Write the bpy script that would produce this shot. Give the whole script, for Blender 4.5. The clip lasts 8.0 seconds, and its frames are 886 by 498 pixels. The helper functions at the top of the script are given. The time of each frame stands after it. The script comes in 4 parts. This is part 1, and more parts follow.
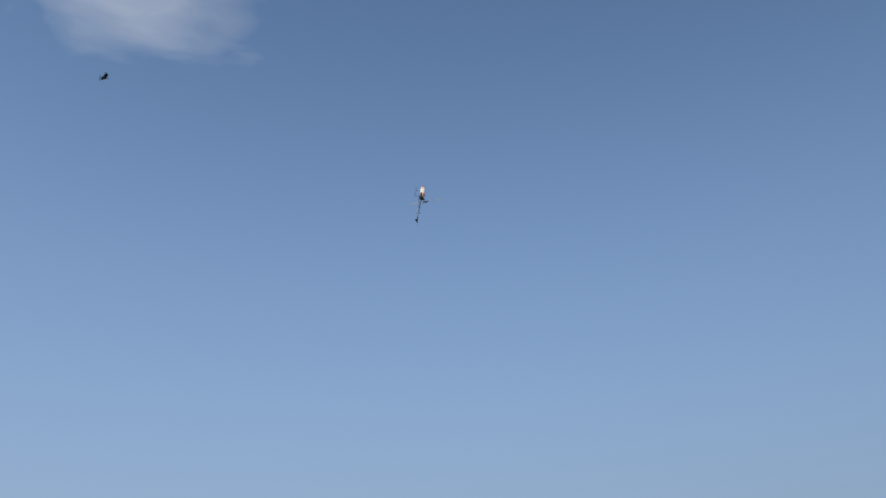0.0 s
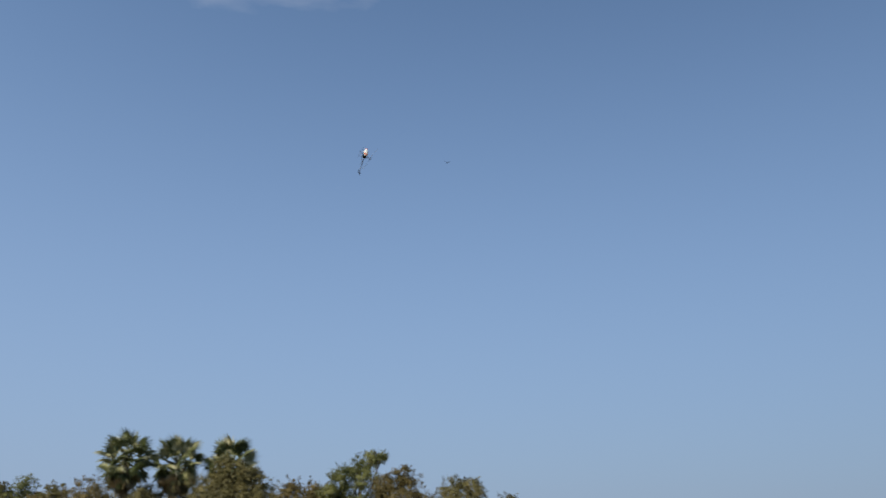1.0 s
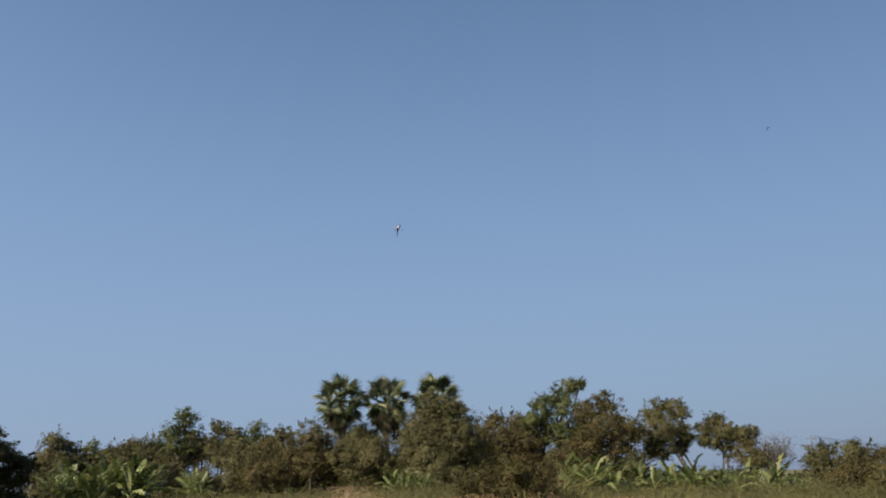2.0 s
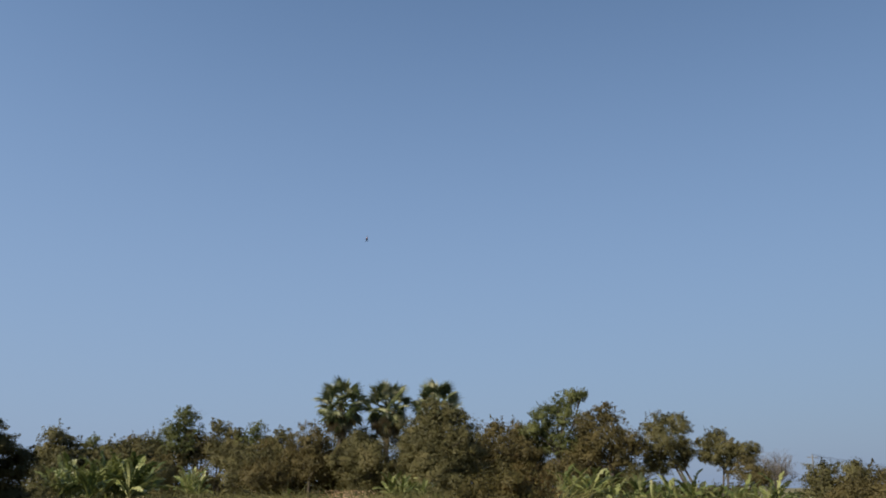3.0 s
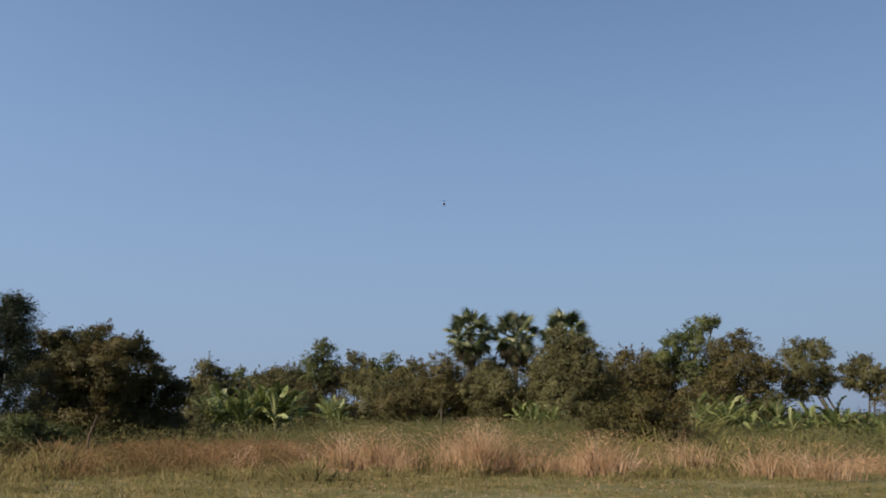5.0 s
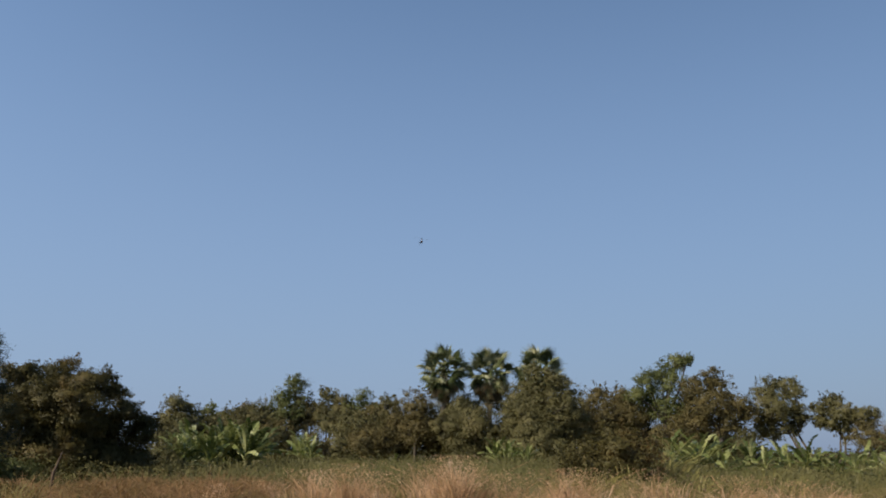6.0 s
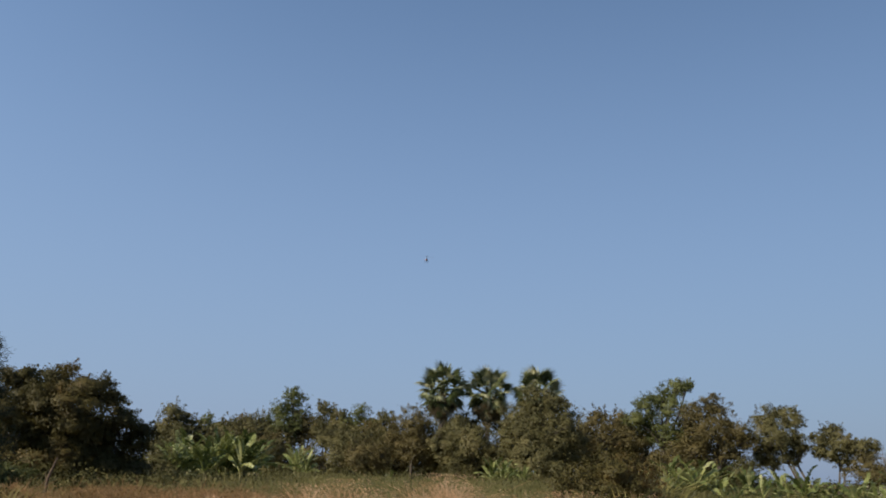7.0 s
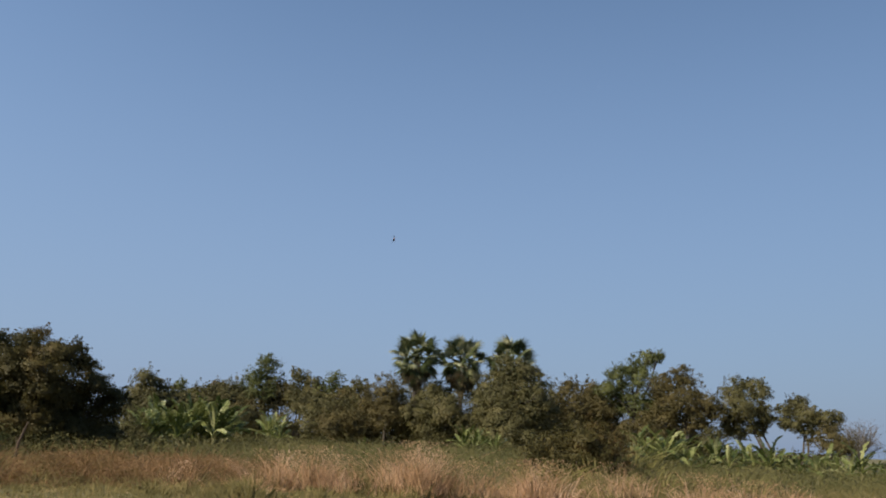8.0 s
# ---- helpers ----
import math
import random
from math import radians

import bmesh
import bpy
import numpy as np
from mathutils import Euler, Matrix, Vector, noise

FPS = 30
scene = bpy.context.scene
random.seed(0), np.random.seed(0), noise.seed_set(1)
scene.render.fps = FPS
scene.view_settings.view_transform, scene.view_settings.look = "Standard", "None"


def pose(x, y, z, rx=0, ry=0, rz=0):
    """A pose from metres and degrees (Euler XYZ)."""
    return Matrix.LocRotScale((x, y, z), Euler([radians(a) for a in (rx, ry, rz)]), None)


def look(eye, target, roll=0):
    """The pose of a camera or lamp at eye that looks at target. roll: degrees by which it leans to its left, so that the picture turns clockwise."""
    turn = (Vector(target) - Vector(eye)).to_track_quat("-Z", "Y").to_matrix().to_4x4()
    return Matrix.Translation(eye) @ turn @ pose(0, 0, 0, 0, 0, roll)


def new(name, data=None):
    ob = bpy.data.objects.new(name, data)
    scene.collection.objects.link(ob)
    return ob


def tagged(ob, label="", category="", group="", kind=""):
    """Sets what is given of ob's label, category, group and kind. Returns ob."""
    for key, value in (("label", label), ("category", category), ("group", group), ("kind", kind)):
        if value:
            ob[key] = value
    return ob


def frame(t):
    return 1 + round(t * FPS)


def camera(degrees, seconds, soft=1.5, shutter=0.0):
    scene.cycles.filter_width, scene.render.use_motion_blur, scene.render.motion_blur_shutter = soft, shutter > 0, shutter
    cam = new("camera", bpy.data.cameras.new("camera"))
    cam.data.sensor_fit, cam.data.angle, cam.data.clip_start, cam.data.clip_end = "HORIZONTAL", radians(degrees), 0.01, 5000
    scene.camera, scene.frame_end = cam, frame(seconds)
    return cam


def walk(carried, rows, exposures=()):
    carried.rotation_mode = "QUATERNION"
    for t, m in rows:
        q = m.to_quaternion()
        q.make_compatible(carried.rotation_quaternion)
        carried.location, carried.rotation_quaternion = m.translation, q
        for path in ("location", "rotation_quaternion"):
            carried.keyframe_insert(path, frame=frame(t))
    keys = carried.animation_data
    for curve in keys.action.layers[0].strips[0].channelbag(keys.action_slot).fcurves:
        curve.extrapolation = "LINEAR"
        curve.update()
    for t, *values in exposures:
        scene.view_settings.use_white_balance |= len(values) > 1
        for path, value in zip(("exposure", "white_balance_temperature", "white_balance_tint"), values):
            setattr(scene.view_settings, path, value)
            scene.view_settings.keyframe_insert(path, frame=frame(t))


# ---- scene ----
EYE = Vector((0, 0, 1.6))


def aim(yaw, pitch, roll):
    """The camera's pose from its bearing (clockwise from +Y), tilt and lean in degrees."""
    a, b = radians(yaw), radians(pitch)
    way = Vector((math.sin(a) * math.cos(b), math.cos(a) * math.cos(b), math.sin(b)))
    return look(EYE, EYE + way, roll)


PATH = [
    (0.0, 29.03, 24.13, -1.78), (0.1, 26.79, 24.26, -1.75), (0.2, 26.3, 24.33, -1.73), (0.3, 26.66, 23.12, -1.74),
    (0.4, 24.44, 22.49, -1.75), (0.5, 26.19, 22.04, -1.89), (0.6, 23.42, 22.03, -0.94), (0.7, 24.48, 21.39, -1.21),
    (0.8, 24.75, 20.92, -0.72), (0.9, 23.59, 20.26, -0.14), (1.0, 20.16, 20.07, 0.64), (1.1, 16.51, 20.14, 0.66),
    (1.2, 14.81, 20.03, 0.75), (1.3, 14.07, 19.83, 0.69), (1.4, 12.92, 19.79, 0.6), (1.5, 11.71, 20.06, 0.27),
    (1.6, 10.67, 20.02, -0.06), (1.7, 8.26, 19.27, -0.36), (1.8, 8.09, 17.69, -0.82), (1.9, 8.04, 16.69, -1.29),
    (2.0, 7.18, 15.5, -1.66), (2.1, 5.29, 14.36, -1.57), (2.2, 5.75, 13.85, -1.55), (3.3, 6.38, 16.43, 0.76),
    (3.4, 5.77, 15.95, 0.74), (3.5, 4.45, 15.55, 0.73), (3.6, 2.4, 12.79, 0.59), (3.7, 0.5, 11.1, 0.44),
    (3.8, 0.03, 10.36, 0.29), (4.0, 0.0, 10.38, 0.0), (4.2, -0.06, 10.19, 0.05), (5.3, -2.33, 11.55, 0.21),
    (5.4, -2.0, 11.76, 0.23), (5.5, -1.39, 12.39, 0.24), (5.7, -1.13, 12.8, 0.31), (5.8, -0.55, 13.27, 0.34),
    (6.0, -0.21, 13.66, 0.41), (6.2, -0.42, 13.91, 0.69), (6.4, -0.4, 14.07, 0.97), (6.5, 0.05, 14.36, 1.11),
    (6.7, -0.29, 13.59, 1.59), (6.9, -0.4, 14.24, 2.07), (7.0, -0.46, 14.85, 2.31), (7.1, -0.56, 14.96, 2.3),
    (7.2, -0.37, 14.9, 2.28), (7.3, 0.35, 14.19, 2.27), (7.4, 1.39, 13.49, 2.26), (7.5, 1.05, 12.63, 2.24),
    (7.6, 0.42, 11.86, 2.35), (7.7, 0.05, 11.7, 2.45), (7.8, 0.01, 11.84, 2.55), (8.0, 1.35, 12.81, 2.76)]
cam = camera(56.2, 8.0, soft=1.9, shutter=0.08)
walk(cam, [(t, aim(y, p, r)) for t, y, p, r in PATH], [(0.0, 0.02, 6450, 7), (1.0, 0.02, 6450, 7), (2.0, -0.07, 6450, 7), (8.0, -0.07, 6450, 7)])

# ---- light ----
SUN_AZ, SUN_EL = -121.0, 36.0


def bearing(az, el=0.0):
    a, e = radians(az), radians(el)
    return Vector((math.sin(a) * math.cos(e), math.cos(a) * math.cos(e), math.sin(e)))


sun = new("sun", bpy.data.lights.new("sun", "SUN"))
sun.data.energy, sun.data.angle, sun.data.color = 5.0, radians(0.55), (1.0, 0.86, 0.66)
sun.matrix_world = look(Vector((0, 0, 60)) + bearing(SUN_AZ, SUN_EL) * 50, (0, 0, 60))


def make_sky():
    world = bpy.data.worlds.new("sky")
    scene.world = world
    world.use_nodes = True
    nt = world.node_tree
    nt.nodes.clear()
    out = nt.nodes.new("ShaderNodeOutputWorld")
    bg = nt.nodes.new("ShaderNodeBackground")
    sky = nt.nodes.new("ShaderNodeTexSky")
    sky.sky_type, sky.sun_disc = "NISHITA", False
    sky.sun_elevation, sky.sun_rotation = radians(SUN_EL), radians(SUN_AZ % 360)
    sky.air_density, sky.dust_density, sky.ozone_density = 1.0, 0.7, 3.0
    bg.inputs["Strength"].default_value = 0.155
    # one thin fair-weather cloud, high over the field
    geo = nt.nodes.new("ShaderNodeTexCoord")
    mapp = nt.nodes.new("ShaderNodeMapping")
    mapp.inputs["Scale"].default_value = (7.0, 7.0, 16.0)
    noi = nt.nodes.new("ShaderNodeTexNoise")
    noi.inputs["Scale"].default_value, noi.inputs["Detail"].default_value = 1.6, 6.0
    noi.inputs["Distortion"].default_value = 0.6
    sub = nt.nodes.new("ShaderNodeVectorMath")
    sub.operation = "SUBTRACT"
    sub.inputs[1].default_value = bearing(4.0, 39.2)
    flat = nt.nodes.new("ShaderNodeMapping")
    flat.inputs["Rotation"].default_value = (0, radians(4), 0)
    flat.inputs["Scale"].default_value = (5.8, 6.0, 14.0)
    length = nt.nodes.new("ShaderNodeVectorMath")
    length.operation = "LENGTH"
    fall = nt.nodes.new("ShaderNodeMapRange")
    fall.inputs["From Min"].default_value, fall.inputs["From Max"].default_value = 0.25, 1.15
    fall.inputs["To Min"].default_value, fall.inputs["To Max"].default_value = 0.62, -0.25
    add = nt.nodes.new("ShaderNodeMath")
    add.operation = "ADD"
    dens = nt.nodes.new("ShaderNodeMapRange")
    dens.inputs["From Min"].default_value, dens.inputs["From Max"].default_value = 0.50, 1.25
    dens.inputs["To Max"].default_value = 0.4
    mix = nt.nodes.new("ShaderNodeMixRGB")
    mix.inputs["Color2"].default_value = (4.6, 4.7, 5.2, 1)
    ln = nt.links.new
    ln(geo.outputs["Generated"], mapp.inputs["Vector"])
    ln(mapp.outputs["Vector"], noi.inputs["Vector"])
    ln(geo.outputs["Generated"], sub.inputs[0])
    ln(sub.outputs["Vector"], flat.inputs["Vector"])
    ln(flat.outputs["Vector"], length.inputs[0])
    ln(length.outputs["Value"], fall.inputs["Value"])
    ln(fall.outputs["Result"], add.inputs[0])
    ln(noi.outputs["Fac"], add.inputs[1])
    ln(add.outputs["Value"], dens.inputs["Value"])
    ln(dens.outputs["Result"], mix.inputs["Fac"])
    ln(sky.outputs["Color"], mix.inputs["Color1"])
    # dry-season haze that thickens towards the horizon all round
    split = nt.nodes.new("ShaderNodeSeparateXYZ")
    haze = nt.nodes.new("ShaderNodeMapRange")
    haze.interpolation_type = "SMOOTHSTEP"
    haze.inputs["From Min"].default_value, haze.inputs["From Max"].default_value = -0.12, 0.72
    haze.inputs["To Min"].default_value, haze.inputs["To Max"].default_value = 0.96, 0.0
    veil = nt.nodes.new("ShaderNodeMixRGB")
    veil.inputs["Color2"].default_value = (1.66, 2.22, 3.48, 1)
    ln(geo.outputs["Generated"], split.inputs[0])
    ln(split.outputs["Z"], haze.inputs["Value"])
    ln(haze.outputs["Result"], veil.inputs["Fac"])
    ln(mix.outputs["Color"], veil.inputs["Color1"])
    # painted gradient over the whole sky: brightest towards bearing -60, dimmest opposite it
    turn = nt.nodes.new("ShaderNodeVectorMath")
    turn.operation = "DOT_PRODUCT"
    turn.inputs[1].default_value = bearing(-60.0)
    side_gain = nt.nodes.new("ShaderNodeMapRange")
    side_gain.inputs["From Min"].default_value, side_gain.inputs["From Max"].default_value = -1.0, 1.0
    side_gain.inputs["To Min"].default_value, side_gain.inputs["To Max"].default_value = 0.66, 1.06
    shade = nt.nodes.new("ShaderNodeVectorMath")
    shade.operation = "SCALE"
    ln(geo.outputs["Generated"], turn.inputs[0])
    ln(turn.outputs["Value"], side_gain.inputs["Value"])
    ln(veil.outputs["Color"], shade.inputs[0])
    ln(side_gain.outputs["Result"], shade.inputs["Scale"])
    ln(shade.outputs["Vector"], bg.inputs["Color"])
    ln(bg.outputs["Background"], out.inputs["Surface"])


make_sky()


# ---- materials ----
def base_material(name, rough=0.6, metal=0.0):
    m = bpy.data.materials.new(name)
    m.use_nodes = True
    b = m.node_tree.nodes["Principled BSDF"]
    b.inputs["Roughness"].default_value, b.inputs["Metallic"].default_value = rough, metal
    return m, m.node_tree, b


def ramp_node(nt, stops):
    r = nt.nodes.new("ShaderNodeValToRGB")
    while len(r.color_ramp.elements) < len(stops):
        r.color_ramp.elements.new(0.5)
    for e, (pos, col) in zip(r.color_ramp.elements, stops):
        e.position, e.color = pos, (*col, 1)
    return r


def leaf_material(name, stops, rough=0.55, through_light=0.3, patch=0.6, whole=False):
    """Foliage: each leaf has its own tone, and whole branches differ a little."""
    m, nt, b = base_material(name, rough)
    geo = nt.nodes.new("ShaderNodeNewGeometry")
    noi = nt.nodes.new("ShaderNodeTexNoise")
    noi.inputs["Scale"].default_value, noi.inputs["Detail"].default_value = patch, 3.0
    mixf = nt.nodes.new("ShaderNodeMath")
    mixf.operation = "MULTIPLY_ADD"
    mixf.inputs[1].default_value = 0.09
    span = nt.nodes.new("ShaderNodeMapRange")
    span.inputs["From Min"].default_value, span.inputs["From Max"].default_value = 0.3, 0.7
    span.inputs["To Max"].default_value = 0.74
    r = ramp_node(nt, stops)
    tr = nt.nodes.new("ShaderNodeBsdfTranslucent")
    mx = nt.nodes.new("ShaderNodeMixShader")
    mx.inputs["Fac"].default_value = through_light
    ln = nt.links.new
    ln(geo.outputs["Position"], noi.inputs["Vector"])
    ln(noi.outputs["Fac"], span.inputs["Value"])
    if whole:
        ln(nt.nodes.new("ShaderNodeObjectInfo").outputs["Random"], mixf.inputs[0])
        mixf.inputs[1].default_value = 0.7
        span.inputs["To Max"].default_value = 0.3
    else:
        ln(geo.outputs["Random Per Island"], mixf.inputs[0])
    ln(span.outputs["Result"], mixf.inputs[2])
    ln(mixf.outputs["Value"], r.inputs["Fac"])
    ln(r.outputs["Color"], b.inputs["Base Color"])
    ln(r.outputs["Color"], tr.inputs["Color"])
    ln(b.outputs["BSDF"], mx.inputs[1])
    ln(tr.outputs["BSDF"], mx.inputs[2])
    ln(mx.outputs["Shader"], nt.nodes["Material Output"].inputs["Surface"])
    b.inputs["Specular IOR Level"].default_value = 0.3
    return m


def rough_material(name, stops, scale, rough=0.85, bump=0.3, metal=0.0, stretch=(1, 1, 1)):
    """Bark, soil, paint: two scales of noise in colour and a fine relief."""
    m, nt, b = base_material(name, rough, metal)
    co = nt.nodes.new("ShaderNodeTexCoord")
    mp = nt.nodes.new("ShaderNodeMapping")
    mp.inputs["Scale"].default_value = stretch
    n1, n2 = nt.nodes.new("ShaderNodeTexNoise"), nt.nodes.new("ShaderNodeTexNoise")
    n1.inputs["Scale"].default_value, n1.inputs["Detail"].default_value = scale, 8.0
    n2.inputs["Scale"].default_value, n2.inputs["Detail"].default_value = scale * 0.13, 4.0
    mx = nt.nodes.new("ShaderNodeMath")
    mx.operation = "MULTIPLY_ADD"
    mx.inputs[1].default_value, mx.inputs[2].default_value = 0.5, 0.0
    ad = nt.nodes.new("ShaderNodeMath")
    ad.operation = "MULTIPLY_ADD"
    ad.inputs[1].default_value = 0.5
    r = ramp_node(nt, stops)
    bp = nt.nodes.new("ShaderNodeBump")
    bp.inputs["Strength"].default_value = bump
    bp.inputs["Distance"].default_value = 0.02
    ln = nt.links.new
    ln(co.outputs["Object"], mp.inputs["Vector"])
    ln(mp.outputs["Vector"], n1.inputs["Vector"])
    ln(mp.outputs["Vector"], n2.inputs["Vector"])
    ln(n1.outputs["Fac"], mx.inputs[0])
    ln(n2.outputs["Fac"], ad.inputs[0])
    ln(mx.outputs["Value"], ad.inputs[2])
    ln(ad.outputs["Value"], r.inputs["Fac"])
    ln(r.outputs["Color"], b.inputs["Base Color"])
    ln(n1.outputs["Fac"], bp.inputs["Height"])
    ln(bp.outputs["Normal"], b.inputs["Normal"])
    return m


LEAF = leaf_material("olive_leaves", [(0.0, (0.074, 0.070, 0.030)), (0.5, (0.154, 0.142, 0.058)), (1.0, (0.266, 0.226, 0.107))])
LEAF_GREEN = leaf_material("green_leaves", [(0.0, (0.069, 0.083, 0.028)), (0.5, (0.140, 0.155, 0.053)), (1.0, (0.248, 0.253, 0.098))])
LEAF_BROWN = leaf_material("brown_leaves", [(0.0, (0.080, 0.068, 0.025)), (0.5, (0.146, 0.119, 0.046)), (1.0, (0.226, 0.181, 0.077))])
LEAF_DARK = leaf_material("dark_leaves", [(0.0, (0.049, 0.049, 0.015)), (0.5, (0.112, 0.093, 0.030)), (1.0, (0.235, 0.137, 0.051))], patch=0.45)
NEEDLE = leaf_material("needles", [(0.0, (0.018, 0.026, 0.014)), (1.0, (0.06, 0.07, 0.035))])
# the pale stops paint sunlit fans into the colour, picked at random per frond
FROND = leaf_material("palm_fronds", [(0.0, (0.03, 0.045, 0.015)), (0.45, (0.11, 0.13, 0.052)), (0.7, (0.26, 0.27, 0.14)), (1.0, (0.5, 0.48, 0.31))], 0.4, 0.16, 2.0, True)
FROND_DRY = leaf_material("dry_fronds", [(0.0, (0.09, 0.066, 0.034)), (0.5, (0.24, 0.19, 0.105)), (1.0, (0.5, 0.44, 0.29))], 0.7, 0.2, 2.0, True)
BANANA = leaf_material("banana_leaves", [(0.0, (0.05, 0.075, 0.02)), (0.45, (0.125, 0.155, 0.042)), (0.75, (0.31, 0.33, 0.12)), (1.0, (0.55, 0.54, 0.29))], 0.32, 0.25, 1.5, True)
STEM = rough_material("banana_stem", [(0.3, (0.12, 0.13, 0.05)), (0.7, (0.22, 0.17, 0.08))], 6.0, 0.6, 0.2, stretch=(1, 1, 0.2))
BARK = rough_material("bark", [(0.3, (0.045, 0.036, 0.028)), (0.7, (0.12, 0.1, 0.08))], 9.0, 0.9, 0.6, stretch=(1, 1, 0.25))
BARK_BROWN = rough_material("dead_wood", [(0.3, (0.06, 0.04, 0.026)), (0.7, (0.16, 0.105, 0.07))], 9.0, 0.9, 0.4, stretch=(1, 1, 0.25))
BARK_PALE = rough_material("pale_bark", [(0.3, (0.11, 0.095, 0.08)), (0.7, (0.24, 0.21, 0.18))], 9.0, 0.9, 0.4, stretch=(1, 1, 0.25))
GRASS_DRY = leaf_material("dry_grass", [(0.0, (0.254, 0.163, 0.078)), (0.3, (0.456, 0.286, 0.156)), (0.6, (0.678, 0.449, 0.291)), (1.0, (0.827, 0.632, 0.489))], 0.7, 0.4, 1.3)
GRASS_RUSSET = leaf_material("russet_grass", [(0.0, (0.12, 0.098, 0.036)), (0.4, (0.22, 0.135, 0.06)), (0.75, (0.38, 0.23, 0.12)), (1.0, (0.56, 0.4, 0.25))], 0.7, 0.35, 1.3)
GRASS_MIX = leaf_material("weeds", [(0.0, (0.09, 0.092, 0.034)), (0.5, (0.165, 0.155, 0.058)), (1.0, (0.27, 0.235, 0.1))], 0.65, 0.35, 0.25)
GRASS_LAWN = leaf_material("lawn_grass", [(0.0, (0.12, 0.118, 0.038)), (0.45, (0.23, 0.2, 0.075)), (0.75, (0.36, 0.285, 0.13)), (1.0, (0.56, 0.43, 0.24))], 0.65, 0.35, 1.1)
GRASS_OLIVE = leaf_material("olive_tussock", [(0.0, (0.12, 0.11, 0.038)), (0.5, (0.25, 0.205, 0.078)), (1.0, (0.44, 0.34, 0.165))], 0.65, 0.35, 1.3)
GRASS_REED = leaf_material("reeds", [(0.0, (0.13, 0.125, 0.04)), (0.5, (0.26, 0.235, 0.08)), (1.0, (0.48, 0.42, 0.17))], 0.5, 0.3, 1.3)
SOIL = rough_material("field_soil", [(0.3, (0.1, 0.092, 0.036)), (0.5, (0.165, 0.145, 0.055)), (0.7, (0.26, 0.21, 0.1))], 2.6, 0.95, 0.6)
WHITE = rough_material("white_canopy_paint", [(0.3, (0.76, 0.76, 0.74)), (0.7, (0.82, 0.82, 0.8))], 30.0, 0.25, 0.02)
RED = rough_material("red_canopy_paint", [(0.3, (0.62, 0.09, 0.03)), (0.7, (0.72, 0.13, 0.04))], 30.0, 0.25, 0.02)
CARBON = rough_material("carbon_plate", [(0.3, (0.012, 0.012, 0.014)), (0.7, (0.03, 0.03, 0.033))], 80.0, 0.4, 0.05)
METAL = rough_material("grey_metal", [(0.3, (0.3, 0.3, 0.31)), (0.7, (0.42, 0.42, 0.43))], 40.0, 0.35, 0.03, 0.9)
BLADE = rough_material("grey_blade", [(0.3, (0.12, 0.14, 0.17)), (0.7, (0.17, 0.19, 0.23))], 60.0, 0.7, 0.02)
FEATHER = rough_material("dark_feathers", [(0.3, (0.008, 0.009, 0.012)), (0.7, (0.018, 0.018, 0.024))], 60.0, 0.8, 0.1)
CONCRETE = rough_material("concrete_pole", [(0.3, (0.15, 0.15, 0.145)), (0.7, (0.23, 0.225, 0.215))], 12.0, 0.9, 0.2)


# ---- mesh helpers ----
def link(name, me, material, parent=None, label=""):
    me.materials.append(material)
    ob = new(name, me)
    ob.parent = parent
    return tagged(ob, label)


def part(name, bm, material, parent, label=""):
    me = bpy.data.meshes.new(name)
    bm.to_mesh(me)
    bm.free()
    return link(name, me, material, parent, label)


def cards(name, quads, soft=None):
    """A mesh of loose four-cornered leaves from an array (n, 4, 3); soft gives each the normal of the clump that it grows on."""
    n = len(quads)
    me = bpy.data.meshes.new(name)
    me.vertices.add(4 * n)
    me.vertices.foreach_set("co", np.ascontiguousarray(quads, dtype=np.float32).ravel())
    me.loops.add(4 * n)
    me.loops.foreach_set("vertex_index", np.arange(4 * n, dtype=np.int32))
    me.polygons.add(n)
    me.polygons.foreach_set("loop_start", np.arange(0, 4 * n, 4, dtype=np.int32))
    me.update(calc_edges=True)
    if soft is not None:
        soft = soft / (np.linalg.norm(soft, axis=1)[:, None] + 1e-9)
        at = me.attributes.new("custom_normal", "FLOAT_VECTOR", "POINT")
        at.data.foreach_set("vector", np.repeat(soft, 4, 0).astype(np.float32).ravel())
    return me


def grass_cards(name, quads, seed):
    """Blades whose bright faces are turned to the sunny side, shaded together as one sward."""
    rng = np.random.default_rng(seed)
    face = np.cross(quads[:, 1] - quads[:, 0], quads[:, 2] - quads[:, 0])
    back = face @ np.array([-0.4, -0.85, 0.3]) < 0
    quads = quads.copy()
    quads[back] = quads[back][:, ::-1]
    up = np.array([-0.1, -0.25, 0.85]) + rng.normal(size=(len(quads), 3)) * 0.33
    return cards(name, quads, up)


def tube(bm, points, radii, sides=7):
    """A tapered limb along points."""
    rings = []
    for i, p in enumerate(points):
        a, b = points[max(i - 1, 0)], points[min(i + 1, len(points) - 1)]
        q = (Vector(b) - Vector(a)).to_track_quat("Z", "Y")
        rings.append([bm.verts.new(Vector(p) + q @ Vector((math.cos(k * math.tau / sides), math.sin(k * math.tau / sides), 0)) * radii[i])
                      for k in range(sides)])
    for lo, hi in zip(rings, rings[1:]):
        for k in range(sides):
            bm.faces.new((lo[k], lo[(k + 1) % sides], hi[(k + 1) % sides], hi[k])).smooth = True
    bm.faces.new(list(reversed(rings[0])))
    bm.faces.new(rings[-1])


